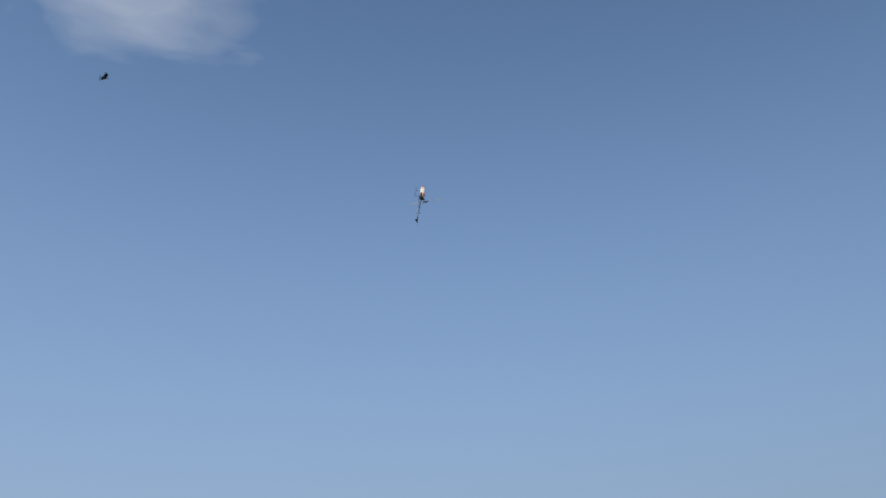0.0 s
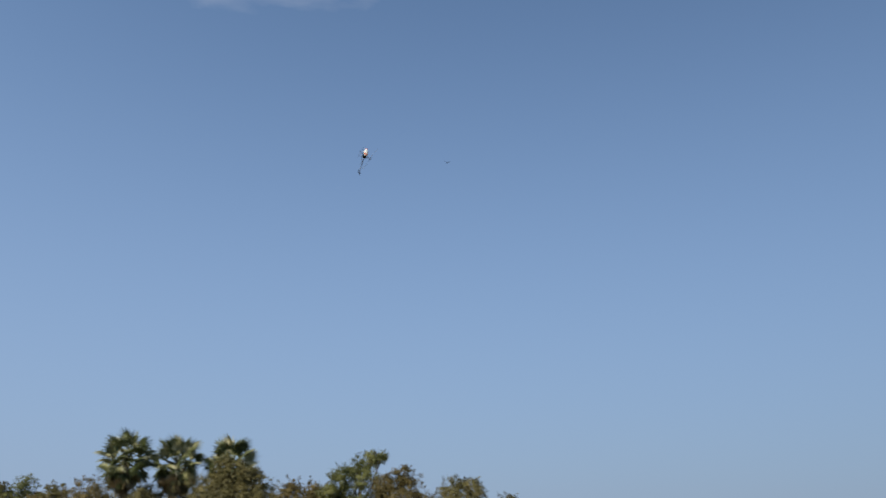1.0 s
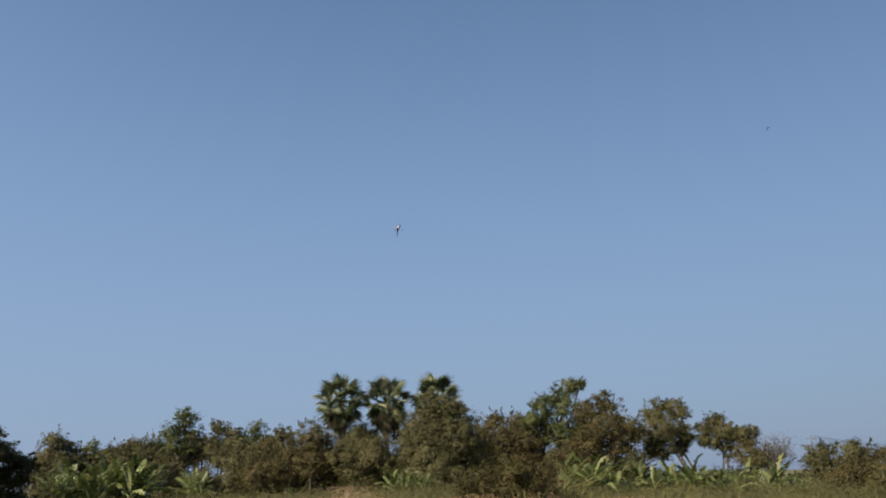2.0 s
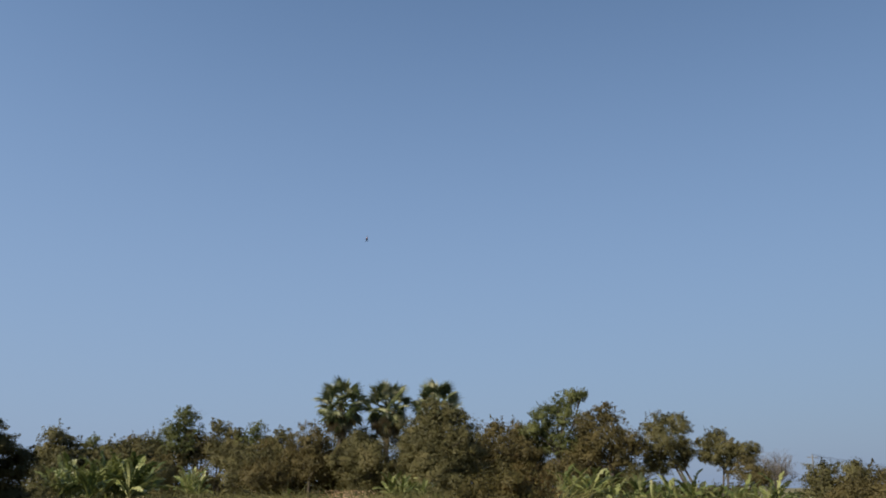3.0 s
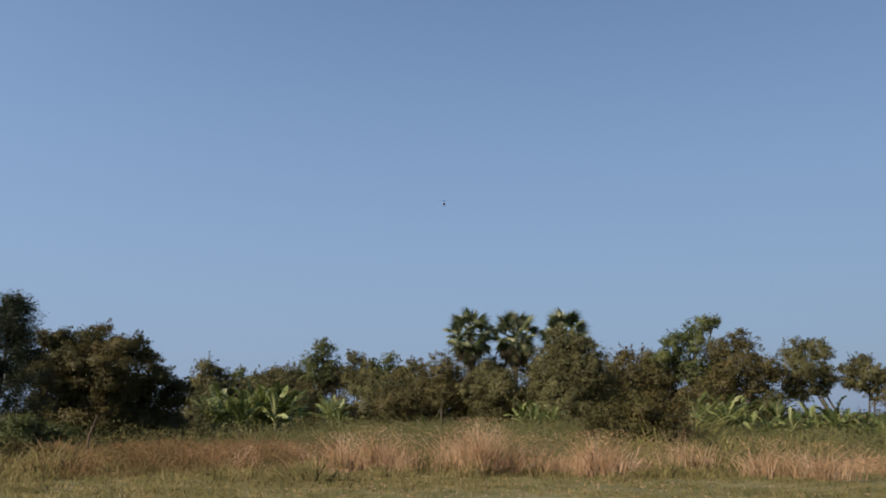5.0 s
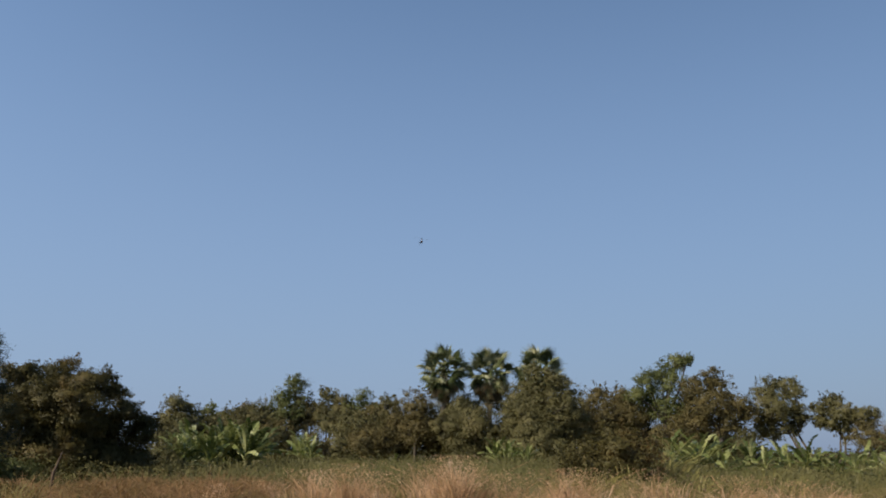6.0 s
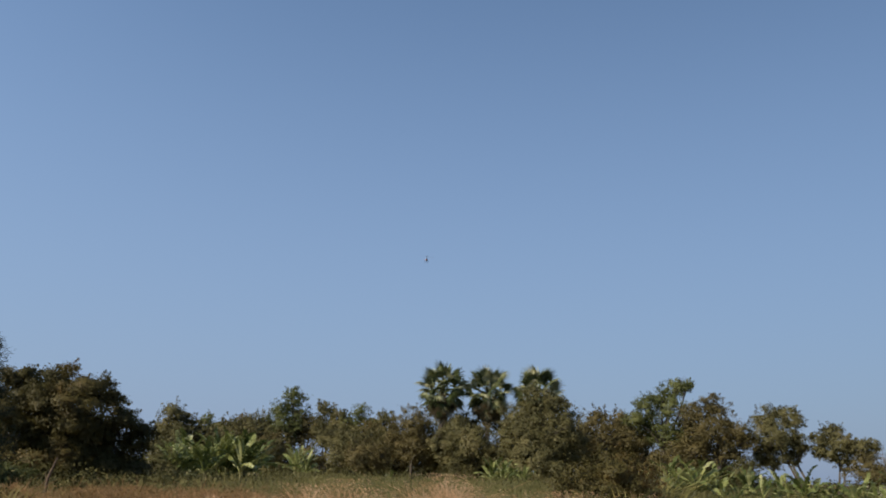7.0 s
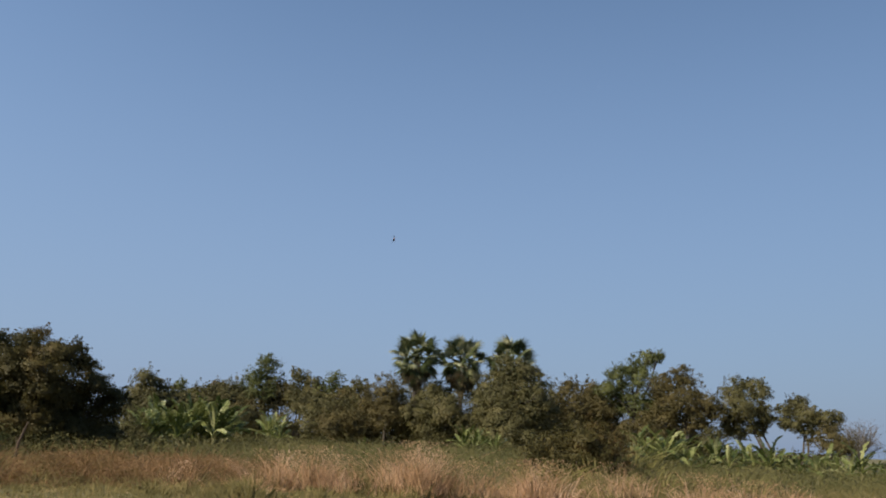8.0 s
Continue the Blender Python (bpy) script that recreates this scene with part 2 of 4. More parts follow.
def loft(bm, sections, sides=14):
    """A closed body along Y: sections of (y, z, half width, half height)."""
    rings = [[bm.verts.new((w * math.cos(k * math.tau / sides), y, z + h * math.sin(k * math.tau / sides))) for k in range(sides)]
             for y, z, w, h in sections]
    for lo, hi in zip(rings, rings[1:]):
        for k in range(sides):
            bm.faces.new((lo[k], hi[k], hi[(k + 1) % sides], lo[(k + 1) % sides])).smooth = True
    bm.faces.new(rings[0])
    bm.faces.new(list(reversed(rings[-1])))


def block(bm, x, y, z, sx, sy, sz, bevel=0.0):
    got = bmesh.ops.create_cube(bm, size=1.0, matrix=Matrix.Translation((x, y, z)) @ Matrix.Diagonal((sx, sy, sz, 1)))
    if bevel:
        edges = list({e for v in got["verts"] for e in v.link_edges})
        bmesh.ops.bevel(bm, geom=edges, offset=bevel, segments=2, affect="EDGES")


def wobble(p, rng):
    """A smooth field of about -1 to 1 over the points p (n, 3)."""
    total = np.zeros(len(p))
    for _ in range(6):
        k = rng.normal(size=3)
        total += np.sin(p @ k + rng.uniform(0, 6.28))
    return total / 2.6


def leaf_quads(rng, centres, size, droop=0.0, narrow=0.55, facing=None):
    """Folded leaves of about that length at the centres, turned every way or roughly facing the light side of their bough."""
    n = len(centres)
    if facing is not None:
        nor = facing / (np.linalg.norm(facing, axis=1)[:, None] + 1e-9) + rng.normal(size=(n, 3)) * 0.4
        nor /= np.linalg.norm(nor, axis=1)[:, None]
        way = np.cross(nor, rng.normal(size=(n, 3)))
        way /= np.linalg.norm(way, axis=1)[:, None] + 1e-9
        side = np.cross(nor, way)
        ln = size * rng.uniform(0.6, 1.35, n)[:, None]
        w = ln * narrow * 0.5
        mid = centres + nor * ln * 0.1
        return np.stack([centres - way * ln * 0.5, mid - side * w, centres + way * ln * 0.5, mid + side * w], 1)
    way = rng.normal(size=(n, 3))
    way[:, 2] = way[:, 2] * 0.6 - droop
    way /= np.linalg.norm(way, axis=1)[:, None]
    side = np.cross(way, rng.normal(size=(n, 3)))
    side /= np.linalg.norm(side, axis=1)[:, None] + 1e-9
    nor = np.cross(way, side)
    ln = size * rng.uniform(0.6, 1.35, n)[:, None]
    w = ln * narrow * 0.5
    mid = centres + nor * ln * rng.uniform(-0.12, 0.18, n)[:, None]
    return np.stack([centres - way * ln * 0.5, mid + side * w, centres + way * ln * 0.5, mid - side * w], 1)


def spot(az, d):
    return d * math.sin(radians(az)), d * math.cos(radians(az))


# ---- ground ----
def ground_height(x, y):
    return 0.05 * math.sin(x * 0.31 + 1.2) * math.sin(y * 0.23) + 0.03 * math.sin(x * 0.9 + y * 0.7)


def make_ground():
    bm = bmesh.new()
    edges = [0, 4, 8, 10, 11, 12, 13, 14, 15, 16, 17, 18, 19, 20, 21, 22, 24, 26, 28, 31, 35, 40, 50, 65, 85, 120, 200, 500, 1200, 3000]
    spokes = 144
    rings = []
    for r in edges[1:]:
        rings.append([bm.verts.new((r * math.sin(k * math.tau / spokes), r * math.cos(k * math.tau / spokes),
                                    ground_height(r * math.sin(k * math.tau / spokes), r * math.cos(k * math.tau / spokes)) if r < 70 else 0.0))
                      for k in range(spokes)])
    mid = bm.verts.new((0, 0, 0))
    for k in range(spokes):
        bm.faces.new((mid, rings[0][(k + 1) % spokes], rings[0][k]))
        for lo, hi in zip(rings, rings[1:]):
            bm.faces.new((lo[k], lo[(k + 1) % spokes], hi[(k + 1) % spokes], hi[k])).smooth = True
    bmesh.ops.recalc_face_normals(bm, faces=bm.faces)
    return tagged(part("ground", bm, SOIL, None), "flat dry grassy field reaching to the horizon", "ground", kind="structure")


make_ground()


# ---- grass ----
def blades(rng, count, d0, d1, az0, az1, height, width, lean, keep):
    """Grass blades over a sector of the field; keep(x, y) gives each place its share of height, 0 for bare."""
    d = np.sqrt(rng.uniform(d0 * d0, d1 * d1, count))
    a = np.radians(rng.uniform(az0, az1, count))
    x, y = d * np.sin(a), d * np.cos(a)
    tall = keep(x, y) * rng.uniform(0.55, 1.2, count)
    ok = tall > 0.12
    x, y, tall = x[ok], y[ok], tall[ok] * height
    n = len(x)
    z = 0.05 * np.sin(x * 0.31 + 1.2) * np.sin(y * 0.23) + 0.03 * np.sin(x * 0.9 + y * 0.7) - 0.03
    turn = rng.uniform(0, 6.283, n)
    off = rng.normal(size=(n, 2)) * lean * tall[:, None]
    w = width * rng.uniform(0.6, 1.3, n)
    side = np.stack([np.cos(turn) * w / 2, np.sin(turn) * w / 2, np.zeros(n)], 1)
    foot = np.stack([x, y, z], 1)
    knee = foot + np.stack([off[:, 0] * 0.35, off[:, 1] * 0.35, tall * 0.6], 1)
    tip = foot + np.stack([off[:, 0], off[:, 1], tall * 0.97], 1)
    low = np.stack([foot - side, foot + side, knee + side * 0.9, knee - side * 0.9], 1)
    top = np.stack([knee - side * 0.9, knee + side * 0.9, tip + side * 0.12, tip - side * 0.12], 1)
    return np.concatenate([low, top])


def patches(seed, scale, floor, gain):
    def keep(x, y):
        v = wobble(np.stack([x * scale, y * scale, 0 * x], 1), np.random.default_rng(seed))
        w = wobble(np.stack([x * scale * 3.1, y * scale * 3.1, 0 * x], 1), np.random.default_rng(seed + 1))
        return np.clip(floor + gain * (v + 0.55 * w), 0, 1.5)
    return keep


def tufts(rng, count, d0, d1, az0, az1, height, width, blades_each, keep, extra=()):
    """Tussocks: blades that fan out of shared roots, with taller ones at the places in extra (bearing, distance, height, tussocks)."""
    d = np.sqrt(rng.uniform(d0 * d0, d1 * d1, count))
    a = np.radians(rng.uniform(az0, az1, count))
    x, y = d * np.sin(a), d * np.cos(a)
    tall = keep(x, y) * rng.uniform(0.35, 1.3, count) * height
    for az, far, h, n in extra:
        cx, cy = spot(az, far)
        x = np.append(x, cx + rng.normal(size=n) * 0.4)
        y = np.append(y, cy + rng.normal(size=n) * 0.4)
        tall = np.append(tall, h * rng.uniform(0.6, 1.05, n))
    ok = tall > 0.1
    x, y, tall = (np.repeat(v[ok], blades_each) for v in (x, y, tall))
    n = len(x)
    out = rng.normal(size=(n, 2))
    x, y = x + out[:, 0] * 0.17, y + out[:, 1] * 0.17
    tall = tall * rng.uniform(0.45, 1.1, n)
    z = 0.05 * np.sin(x * 0.31 + 1.2) * np.sin(y * 0.23) + 0.03 * np.sin(x * 0.9 + y * 0.7) - 0.03
    bow = (out * 0.34 + rng.normal(size=(n, 2)) * 0.3 + np.array([0.02, 0.0])) * tall[:, None]
    turn = rng.uniform(0, 6.283, n)
    w = width * rng.uniform(0.5, 1.4, n)
    side = np.stack([np.cos(turn) * w / 2, np.sin(turn) * w / 2, np.zeros(n)], 1)
    foot = np.stack([x, y, z], 1)
    knee = foot + np.stack([bow[:, 0] * 0.4, bow[:, 1] * 0.4, tall * 0.62], 1)
    tip = foot + np.stack([bow[:, 0] * 1.3, bow[:, 1] * 1.3, tall * 0.97], 1)
    low = np.stack([foot - side, foot + side, knee + side, knee - side], 1)
    top = np.stack([knee - side, knee + side, tip + side * 0.2, tip - side * 0.2], 1)
    return np.concatenate([low, top])


def chaff(rng, count, d0, d1, az0, az1, height, keep):
    """Loose seed heads, bent tips and broken blades in the upper part of a growth."""
    d = np.sqrt(rng.uniform(d0 * d0, d1 * d1, count))
    a = np.radians(rng.uniform(az0, az1, count))
    x, y = d * np.sin(a), d * np.cos(a)
    tall = keep(x, y) * height
    ok = tall > 0.12
    z = tall[ok] * rng.uniform(0.35, 1.0, ok.sum()) ** 0.7
    return leaf_quads(rng, np.stack([x[ok], y[ok], z], 1), 0.065, -0.1, 0.3)


def edged(keep, near, wave, ramp):
    """Lets a growth begin at a wavy line about that far out."""
    def inner(x, y):
        d = np.hypot(x, y)
        line = near + wave * wobble(np.stack([x * 0.35, y * 0.15, 0 * x], 1), np.random.default_rng(77))
        return keep(x, y) * np.clip((d - line) / ramp, 0, 1)
    return inner


def shared(keep, az0, az1, inward):
    """Lets one growth give way to another, tussock by tussock, between two bearings."""
    def inner(x, y):
        part_of = np.clip((np.degrees(np.arctan2(x, y)) - az0) / (az1 - az0), 0, 1)
        chance = np.modf(np.abs(np.sin(np.floor(x * 2.2) * 12.9 + np.floor(y * 2.2) * 78.2) * 4375.8))[0]
        return keep(x, y) * ((chance < part_of) == inward)
    return inner


def make_grass():
    rng = np.random.default_rng(11)
    q = blades(rng, 78000, 12.2, 25, -36, 38, 0.11, 0.016, 0.8, patches(21, 0.9, 0.95, 0.35))
    d, a = np.sqrt(rng.uniform(12.2 ** 2, 21 ** 2, 3200)), np.radians(rng.uniform(-36, 38, 3200))
    straw = leaf_quads(rng, np.stack([d * np.sin(a), d * np.cos(a), rng.uniform(0.02, 0.1, 3200)], 1), 0.09, 0.0, 0.17)
    tagged(link("straw", grass_cards("straw", straw, 5), GRASS_DRY), "loose pale straw lying on the short grass", "straw", kind="stuff")
    tagged(link("lawn_grass", grass_cards("lawn_grass", q, 10), GRASS_LAWN), "short green and yellowing grass on the field", "grass", kind="stuff")
    tall_spots = [(0.4, 23.7, 1.48, 20), (1.2, 23.4, 1.18, 14), (-0.6, 23.8, 1.23, 12), (-6.3, 24.2, 1.23, 12), (-8.2, 23.7, 1.08, 14), (-4.8, 23.6, 1.03, 12), (7.4, 23.2, 1.13, 14), (9.0, 23.4, 1.18, 12), (13.5, 23.7, 1.18, 8), (19.0, 23.2, 1.03, 14), (4.0, 23.7, 1.03, 12), (22.5, 23.2, 0.93, 12)]
    growth = edged(patches(31, 0.55, 0.42, 0.95), 21.8, 2.2, 2.6)
    q = np.concatenate([tufts(rng, 2900, 17.0, 29, -18, 38, 0.5, 0.018, 18, shared(growth, -17, -5, True), tall_spots), chaff(rng, 95000, 17.0, 27, -18, 38, 0.46, shared(growth, -17, -5, True))])
    for az, far, h, n in tall_spots:
        cx, cy = spot(az, far)
        p = np.stack([cx + rng.normal(size=n * 60) * 0.42, cy + rng.normal(size=n * 60) * 0.42, h * rng.uniform(0.2, 1.0, n * 60) ** 0.8], 1)
        q = np.concatenate([q, leaf_quads(rng, p, 0.065, -0.2, 0.22)])
    tagged(link("dry_grass", grass_cards("dry_grass", q, 9), GRASS_DRY), "tall dry tan grass tussocks at the field's edge", "grass", kind="stuff")
    q = np.concatenate([tufts(rng, 1800, 17.5, 30, -36, -4, 0.55, 0.018, 18, shared(growth, -17, -5, False)), chaff(rng, 56000, 17.5, 28, -36, -4, 0.52, shared(growth, -17, -5, False))])
    tagged(link("russet_grass", grass_cards("russet_grass", q, 12), GRASS_RUSSET), "tall russet-brown dry grass near the dark tree", "grass", kind="stuff")
    q = tufts(rng, 3000, 17.5, 31, -36, 38, 0.5, 0.026, 26, edged(patches(36, 0.9, 0.55, 0.8), 19.8, 2.0, 3.2))
    q = np.concatenate([q, tufts(rng, 2600, 12.3, 22, -36, 38, 0.17, 0.02, 12, patches(37, 0.8, 0.3, 0.8))])
    q = np.concatenate([q, tufts(rng, 1800, 14.5, 25, -30, 38, 0.3, 0.016, 14, edged(patches(38, 1.1, 0.4, 0.7), 16.5, 2.0, 4.0))])
    tagged(link("green_grass", grass_cards("green_grass", q, 11), GRASS_OLIVE), "olive-green tussocks among the dry grass", "grass", kind="stuff")
    d = np.sqrt(rng.uniform(28 ** 2, 60 ** 2, 80000))
    a = np.radians(rng.uniform(-30, 38, 80000))
    x, y = d * np.sin(a), d * np.cos(a)
    tall = patches(41, 0.3, 0.85, 0.15)(x, y) * patches(43, 1.3, 0.9, 0.18)(x, y) * 1.32
    herbs = leaf_quads(rng, np.stack([x, y, tall * np.sqrt(rng.uniform(0.02, 1, 80000))], 1), 0.13, -0.7, 0.25)
    stalks = tufts(rng, 1900, 28, 56, -30, 38, 1.3, 0.02, 14, patches(41, 0.3, 0.85, 0.15))
    q = np.concatenate([herbs, stalks])
    tagged(link("green_weeds", grass_cards("green_weeds", q, 11), GRASS_MIX), "tall grey-green weeds behind the dry grass", "weeds", kind="stuff")
    reeds = [(11.3, 30, 1.2, 7), (12.2, 31, 1.7, 9), (12.8, 32, 2.2, 11), (13.5, 33, 2.35, 11), (14.1, 32, 1.7, 9), (13.0, 29, 1.1, 9), (9.4, 29, 1.3, 7), (8.2, 29, 1.0, 7), (17.5, 30, 1.1, 9), (16.0, 29, 1.0, 7), (21.0, 31, 1.2, 7)]
    q = tufts(rng, 1, 30, 31, 12, 13, 1.0, 0.05, 16, patches(51, 1.0, 0.8, 0.0), reeds)
    tagged(link("reeds", grass_cards("reeds", q, 9), GRASS_REED), "tall sunlit yellow-green reeds beside the bramble shrub", "reeds", kind="stuff")


make_grass()


# ---- trees ----
def make_tree(name, label, az, d, lobes, leaf, size, seed, category="tree", bark=BARK, fill=1.0, gaps=0.0, droop=0.1, stems=1, lean=0.0, flat=1.0, limbs=True, cover=15.0):
    """A tree from its foliage masses: (across, height, radius) about the trunk, across at right angles to its bearing from the field."""
    rng = np.random.default_rng(seed)
    size *= 0.93
    x, y = spot(az, d)
    root = tagged(new(name), label, category)
    root.matrix_world = pose(x, y, 0, 0, 0, -az)
    bm = bmesh.new()
    top = max(z for _, z, _ in lobes)
    low = min(z - r for _, z, r in lobes)
    fork = max(0.25, min(low + 0.6, top * 0.45))
    thick = (0.022 * top + 0.02) * (1.0 if stems == 1 else 0.6)
    centres, sizes = [], []
    for a, z, r in lobes:
        centres.append((a, rng.uniform(-0.6, 0.6) * r, z))
        sizes.append(r * 1.2)
    for s in range(stems):
        foot = Vector((lean + (s - (stems - 1) / 2) * 0.35 * rng.uniform(0.7, 1.4), rng.uniform(-0.2, 0.2), -0.1))
        knee = Vector((foot.x * 0.4 + rng.uniform(-0.2, 0.2), 0, fork))
        tube(bm, [foot, foot.lerp(knee, 0.5) + Vector((rng.uniform(-0.1, 0.1), 0, 0)), knee], [thick * 1.3, thick, thick * 0.8])
        for i, c in enumerate(centres):
            if i % stems == s and limbs:
                end = Vector(c)
                mid = knee.lerp(end, 0.5) + Vector((rng.uniform(-0.3, 0.3), rng.uniform(-0.3, 0.3), 0.1))
                tube(bm, [knee, mid, end], [thick * 0.55, thick * 0.38, thick * 0.14], 6)
                for _ in range(4):
                    tip = end + Vector(rng.normal(size=3)) * sizes[i] * 0.55
                    tube(bm, [mid.lerp(end, 0.5), end.lerp(tip, 0.5), tip], [thick * 0.2, thick * 0.13, thick * 0.05], 5)
    part("trunk", bm, bark, root)
    pts, outs = [], []
    for c, r in zip(centres, sizes):
        # each mass is made of boughs with soft caps of leaves, and of a looser spray that fills the space between
        n = 9 + int(11 * r * r)
        v = rng.normal(size=(n, 3))
        v[:, 2] = v[:, 2] * 0.9 + 0.1
        v /= np.linalg.norm(v, axis=1)[:, None]
        mould = np.array([rng.uniform(0.95, 1.2), rng.uniform(0.95, 1.2), rng.uniform(0.85, 1.0) * flat])
        far = r * rng.uniform(0.25, 0.82, n) + r * 0.3 * rng.uniform(0, 1, n) ** 3
        mid = np.array(c) + v * far[:, None] * mould
        wide = (0.13 + 0.2 * math.sqrt(r)) * rng.uniform(0.5, 1.4, n)
        count = np.maximum((fill * cover * wide * wide / (size * size)).astype(int), 8)
        pick = np.repeat(np.arange(n), count)
        u = rng.normal(size=(len(pick), 3))
        u[:, 2] = np.where(rng.uniform(size=len(pick)) < 0.35, np.abs(u[:, 2]), u[:, 2])
        u /= np.linalg.norm(u, axis=1)[:, None]
        axis = rng.uniform(0.75, 1.4, (n, 3)) * np.array([1.1, 1.1, 0.85 * flat])
        reach = np.abs(rng.normal(0.74, 0.24, len(pick)))
        pts.append(mid[pick] + u * axis[pick] * (wide[pick] * reach)[:, None])
        outs.append(u * 0.55 + v[pick] * 0.4 + np.array([0, 0, 0.42]))
        # sprigs that stand out of the mass and break its outline
        n = 7 + int(6 * r * r)
        w = rng.normal(size=(n, 3))
        w[:, 2] = w[:, 2] * 0.8 + 0.45
        w /= np.linalg.norm(w, axis=1)[:, None]
        base = np.array(c) + w * mould * (r * rng.uniform(0.75, 1.0, n))[:, None]
        pick = np.repeat(np.arange(n), max(10, int(0.9 / size ** 2 * 0.8)))
        k = rng.uniform(-0.5, 1.0, len(pick))
        span = rng.uniform(0.2, 0.5, n) * math.sqrt(r)
        bend = rng.normal(size=(n, 3)) * 0.4
        pts.append(base[pick] + (w + bend)[pick] * (k * span[pick])[:, None] + rng.normal(size=(len(pick), 3)) * (0.13 * (1.15 - np.maximum(k, 0)) * math.sqrt(r))[:, None])
        outs.append(w[pick] * 0.5 + rng.normal(size=(len(pick), 3)) * 0.4 + np.array([0, 0, 0.45]))
        loose = int(len(pick) * 0.6)
        u = rng.normal(size=(loose, 3))
        u /= np.linalg.norm(u, axis=1)[:, None]
        pts.append(np.array(c) + u * mould * (r * np.clip(rng.normal(0.7, 0.22, loose), 0.1, 0.98))[:, None])
        outs.append(u * 0.7 + rng.normal(size=(loose, 3)) * 0.2 + np.array([0, 0, 0.42]))
    pts, outs = np.concatenate(pts), np.concatenate(outs)
    ok = pts[:, 2] > 0.05
    if gaps > 0:
        ok &= wobble(pts * 1.4, np.random.default_rng(seed + 7)) > -1.2 + gaps
    pts, outs = pts[ok], outs[ok]
    link("crown", cards("crown", leaf_quads(rng, pts, size, droop, facing=outs * np.array([1, 1, 0.3])), outs + rng.normal(size=outs.shape) * 0.14), leaf, root)
    return root


def make_trees():
    grove = "sparse olive-green tree in the far hedgerow"
    make_tree("tree", grove, -17.41, 85, [(-0.4, 5.63, 1.04), (0.8, 4.83, 1.04), (-1.0, 4.0, 1.27), (0.6, 3.47, 1.45)], LEAF, 0.2, 1)
    make_tree("tree", grove, -15.39, 90, [(-0.3, 5.15, 0.86), (1.1, 4.18, 1.1), (-0.8, 3.59, 1.1)], LEAF_GREEN, 0.19, 2)
    make_tree("tree", grove, -13.1, 88, [(0.0, 5.29, 0.84), (-1.3, 4.13, 1.08), (1.2, 4.43, 1.2), (0.1, 2.72, 1.5)], LEAF_BROWN, 0.2, 3)
    make_tree("tree", "tall open-crowned tree standing over the hedgerow", -10.4, 88,
              [(0.4, 8.07, 1.02), (-0.7, 6.77, 1.08), (1.3, 6.21, 1.2), (-0.1, 4.74, 1.5), (-1.8, 5.02, 1.08), (1.1, 4.17, 1.08)], LEAF_GREEN, 0.2, 4, gaps=0.35)
    make_tree("tree", grove, -7.68, 88, [(-0.4, 7.11, 0.9), (0.9, 6.23, 0.96), (-1.1, 5.34, 1.08), (0.6, 4.77, 1.08)], LEAF, 0.2, 5, gaps=0.4)
    make_tree("tree", grove, -5.7, 88, [(0.2, 6.84, 0.9), (-1.0, 5.65, 0.96), (1.1, 5.66, 0.84), (-0.3, 4.19, 1.32)], LEAF_GREEN, 0.2, 6, gaps=0.3)
    make_tree("tree", grove, -3.85, 86, [(0.0, 6.27, 0.82), (-0.7, 5.0, 1.05), (0.9, 5.0, 0.82), (-0.2, 2.72, 1.64)], LEAF, 0.2, 7)
    make_tree("tree", "dense round brownish tree beside the palms", -1.98, 80, [(0.0, 5.31, 1.74), (-0.8, 3.7, 1.74), (0.8, 3.44, 1.64)], LEAF_BROWN, 0.17, 8)
    make_tree("shrub", "rounded brownish shrub in the hedgerow", -5.04, 76, [(0.6, 2.34, 1.55), (-0.6, 2.08, 1.24)], LEAF_BROWN, 0.17, 9, "shrub")
    make_tree("shrub", "dark olive shrub at the palms' feet", 1.13, 78, [(-0.2, 4.5, 1.7), (1.6, 3.9, 1.7), (-1.3, 3.3, 1.5), (2.6, 3.0, 1.2), (0.2, 1.5, 1.6)], LEAF, 0.17, 10, "shrub")
    make_tree("tree", "tall bushy brownish-green tree grown over a palm", 6.56, 74,
              [(0.0, 6.9, 1.75), (-1.4, 5.9, 1.85), (1.8, 6.4, 1.5), (1.9, 5.2, 1.6), (-0.5, 4.03, 2.42), (1.7, 4.02, 2.02), (0.2, 2.07, 2.42), (-1.7, 2.07, 1.77), (-2.3, 4.6, 1.0), (-2.4, 3.2, 1.1)],
              LEAF, 0.17, 11, gaps=0.25)
    make_tree("tree", "wide olive-brown tree with a ragged crown", 10.69, 80,
              [(-0.6, 6.73, 0.87), (1.2, 6.45, 1.09), (-1.7, 5.42, 1.2), (0.1, 4.61, 1.64), (1.9, 4.6, 1.64), (-0.8, 2.63, 1.91)], LEAF_BROWN, 0.18, 12, gaps=0.2)
    make_tree("tree", "tallest broadleaf tree with a lopsided crown", 14.61, 80,
              [(1.2, 9.72, 0.87), (2.2, 9.9, 0.49), (-0.1, 8.75, 1.09), (-1.4, 7.72, 1.09), (0.9, 7.68, 0.98), (-0.9, 6.14, 1.42), (0.5, 5.08, 1.53), (-2.5, 6.69, 0.82)],
              LEAF_GREEN, 0.19, 13, gaps=0.35)
    make_tree("tree", "dark broad tree with drooping branches", 17.92, 78,
              [(-0.3, 7.96, 0.9), (-1.8, 6.98, 1.06), (0.4, 6.93, 1.06), (1.4, 5.66, 1.17), (-0.8, 5.45, 1.7), (-2.1, 3.97, 1.59), (0.9, 3.94, 1.38), (2.3, 4.91, 0.9)],
              LEAF_BROWN, 0.19, 14, gaps=0.25)
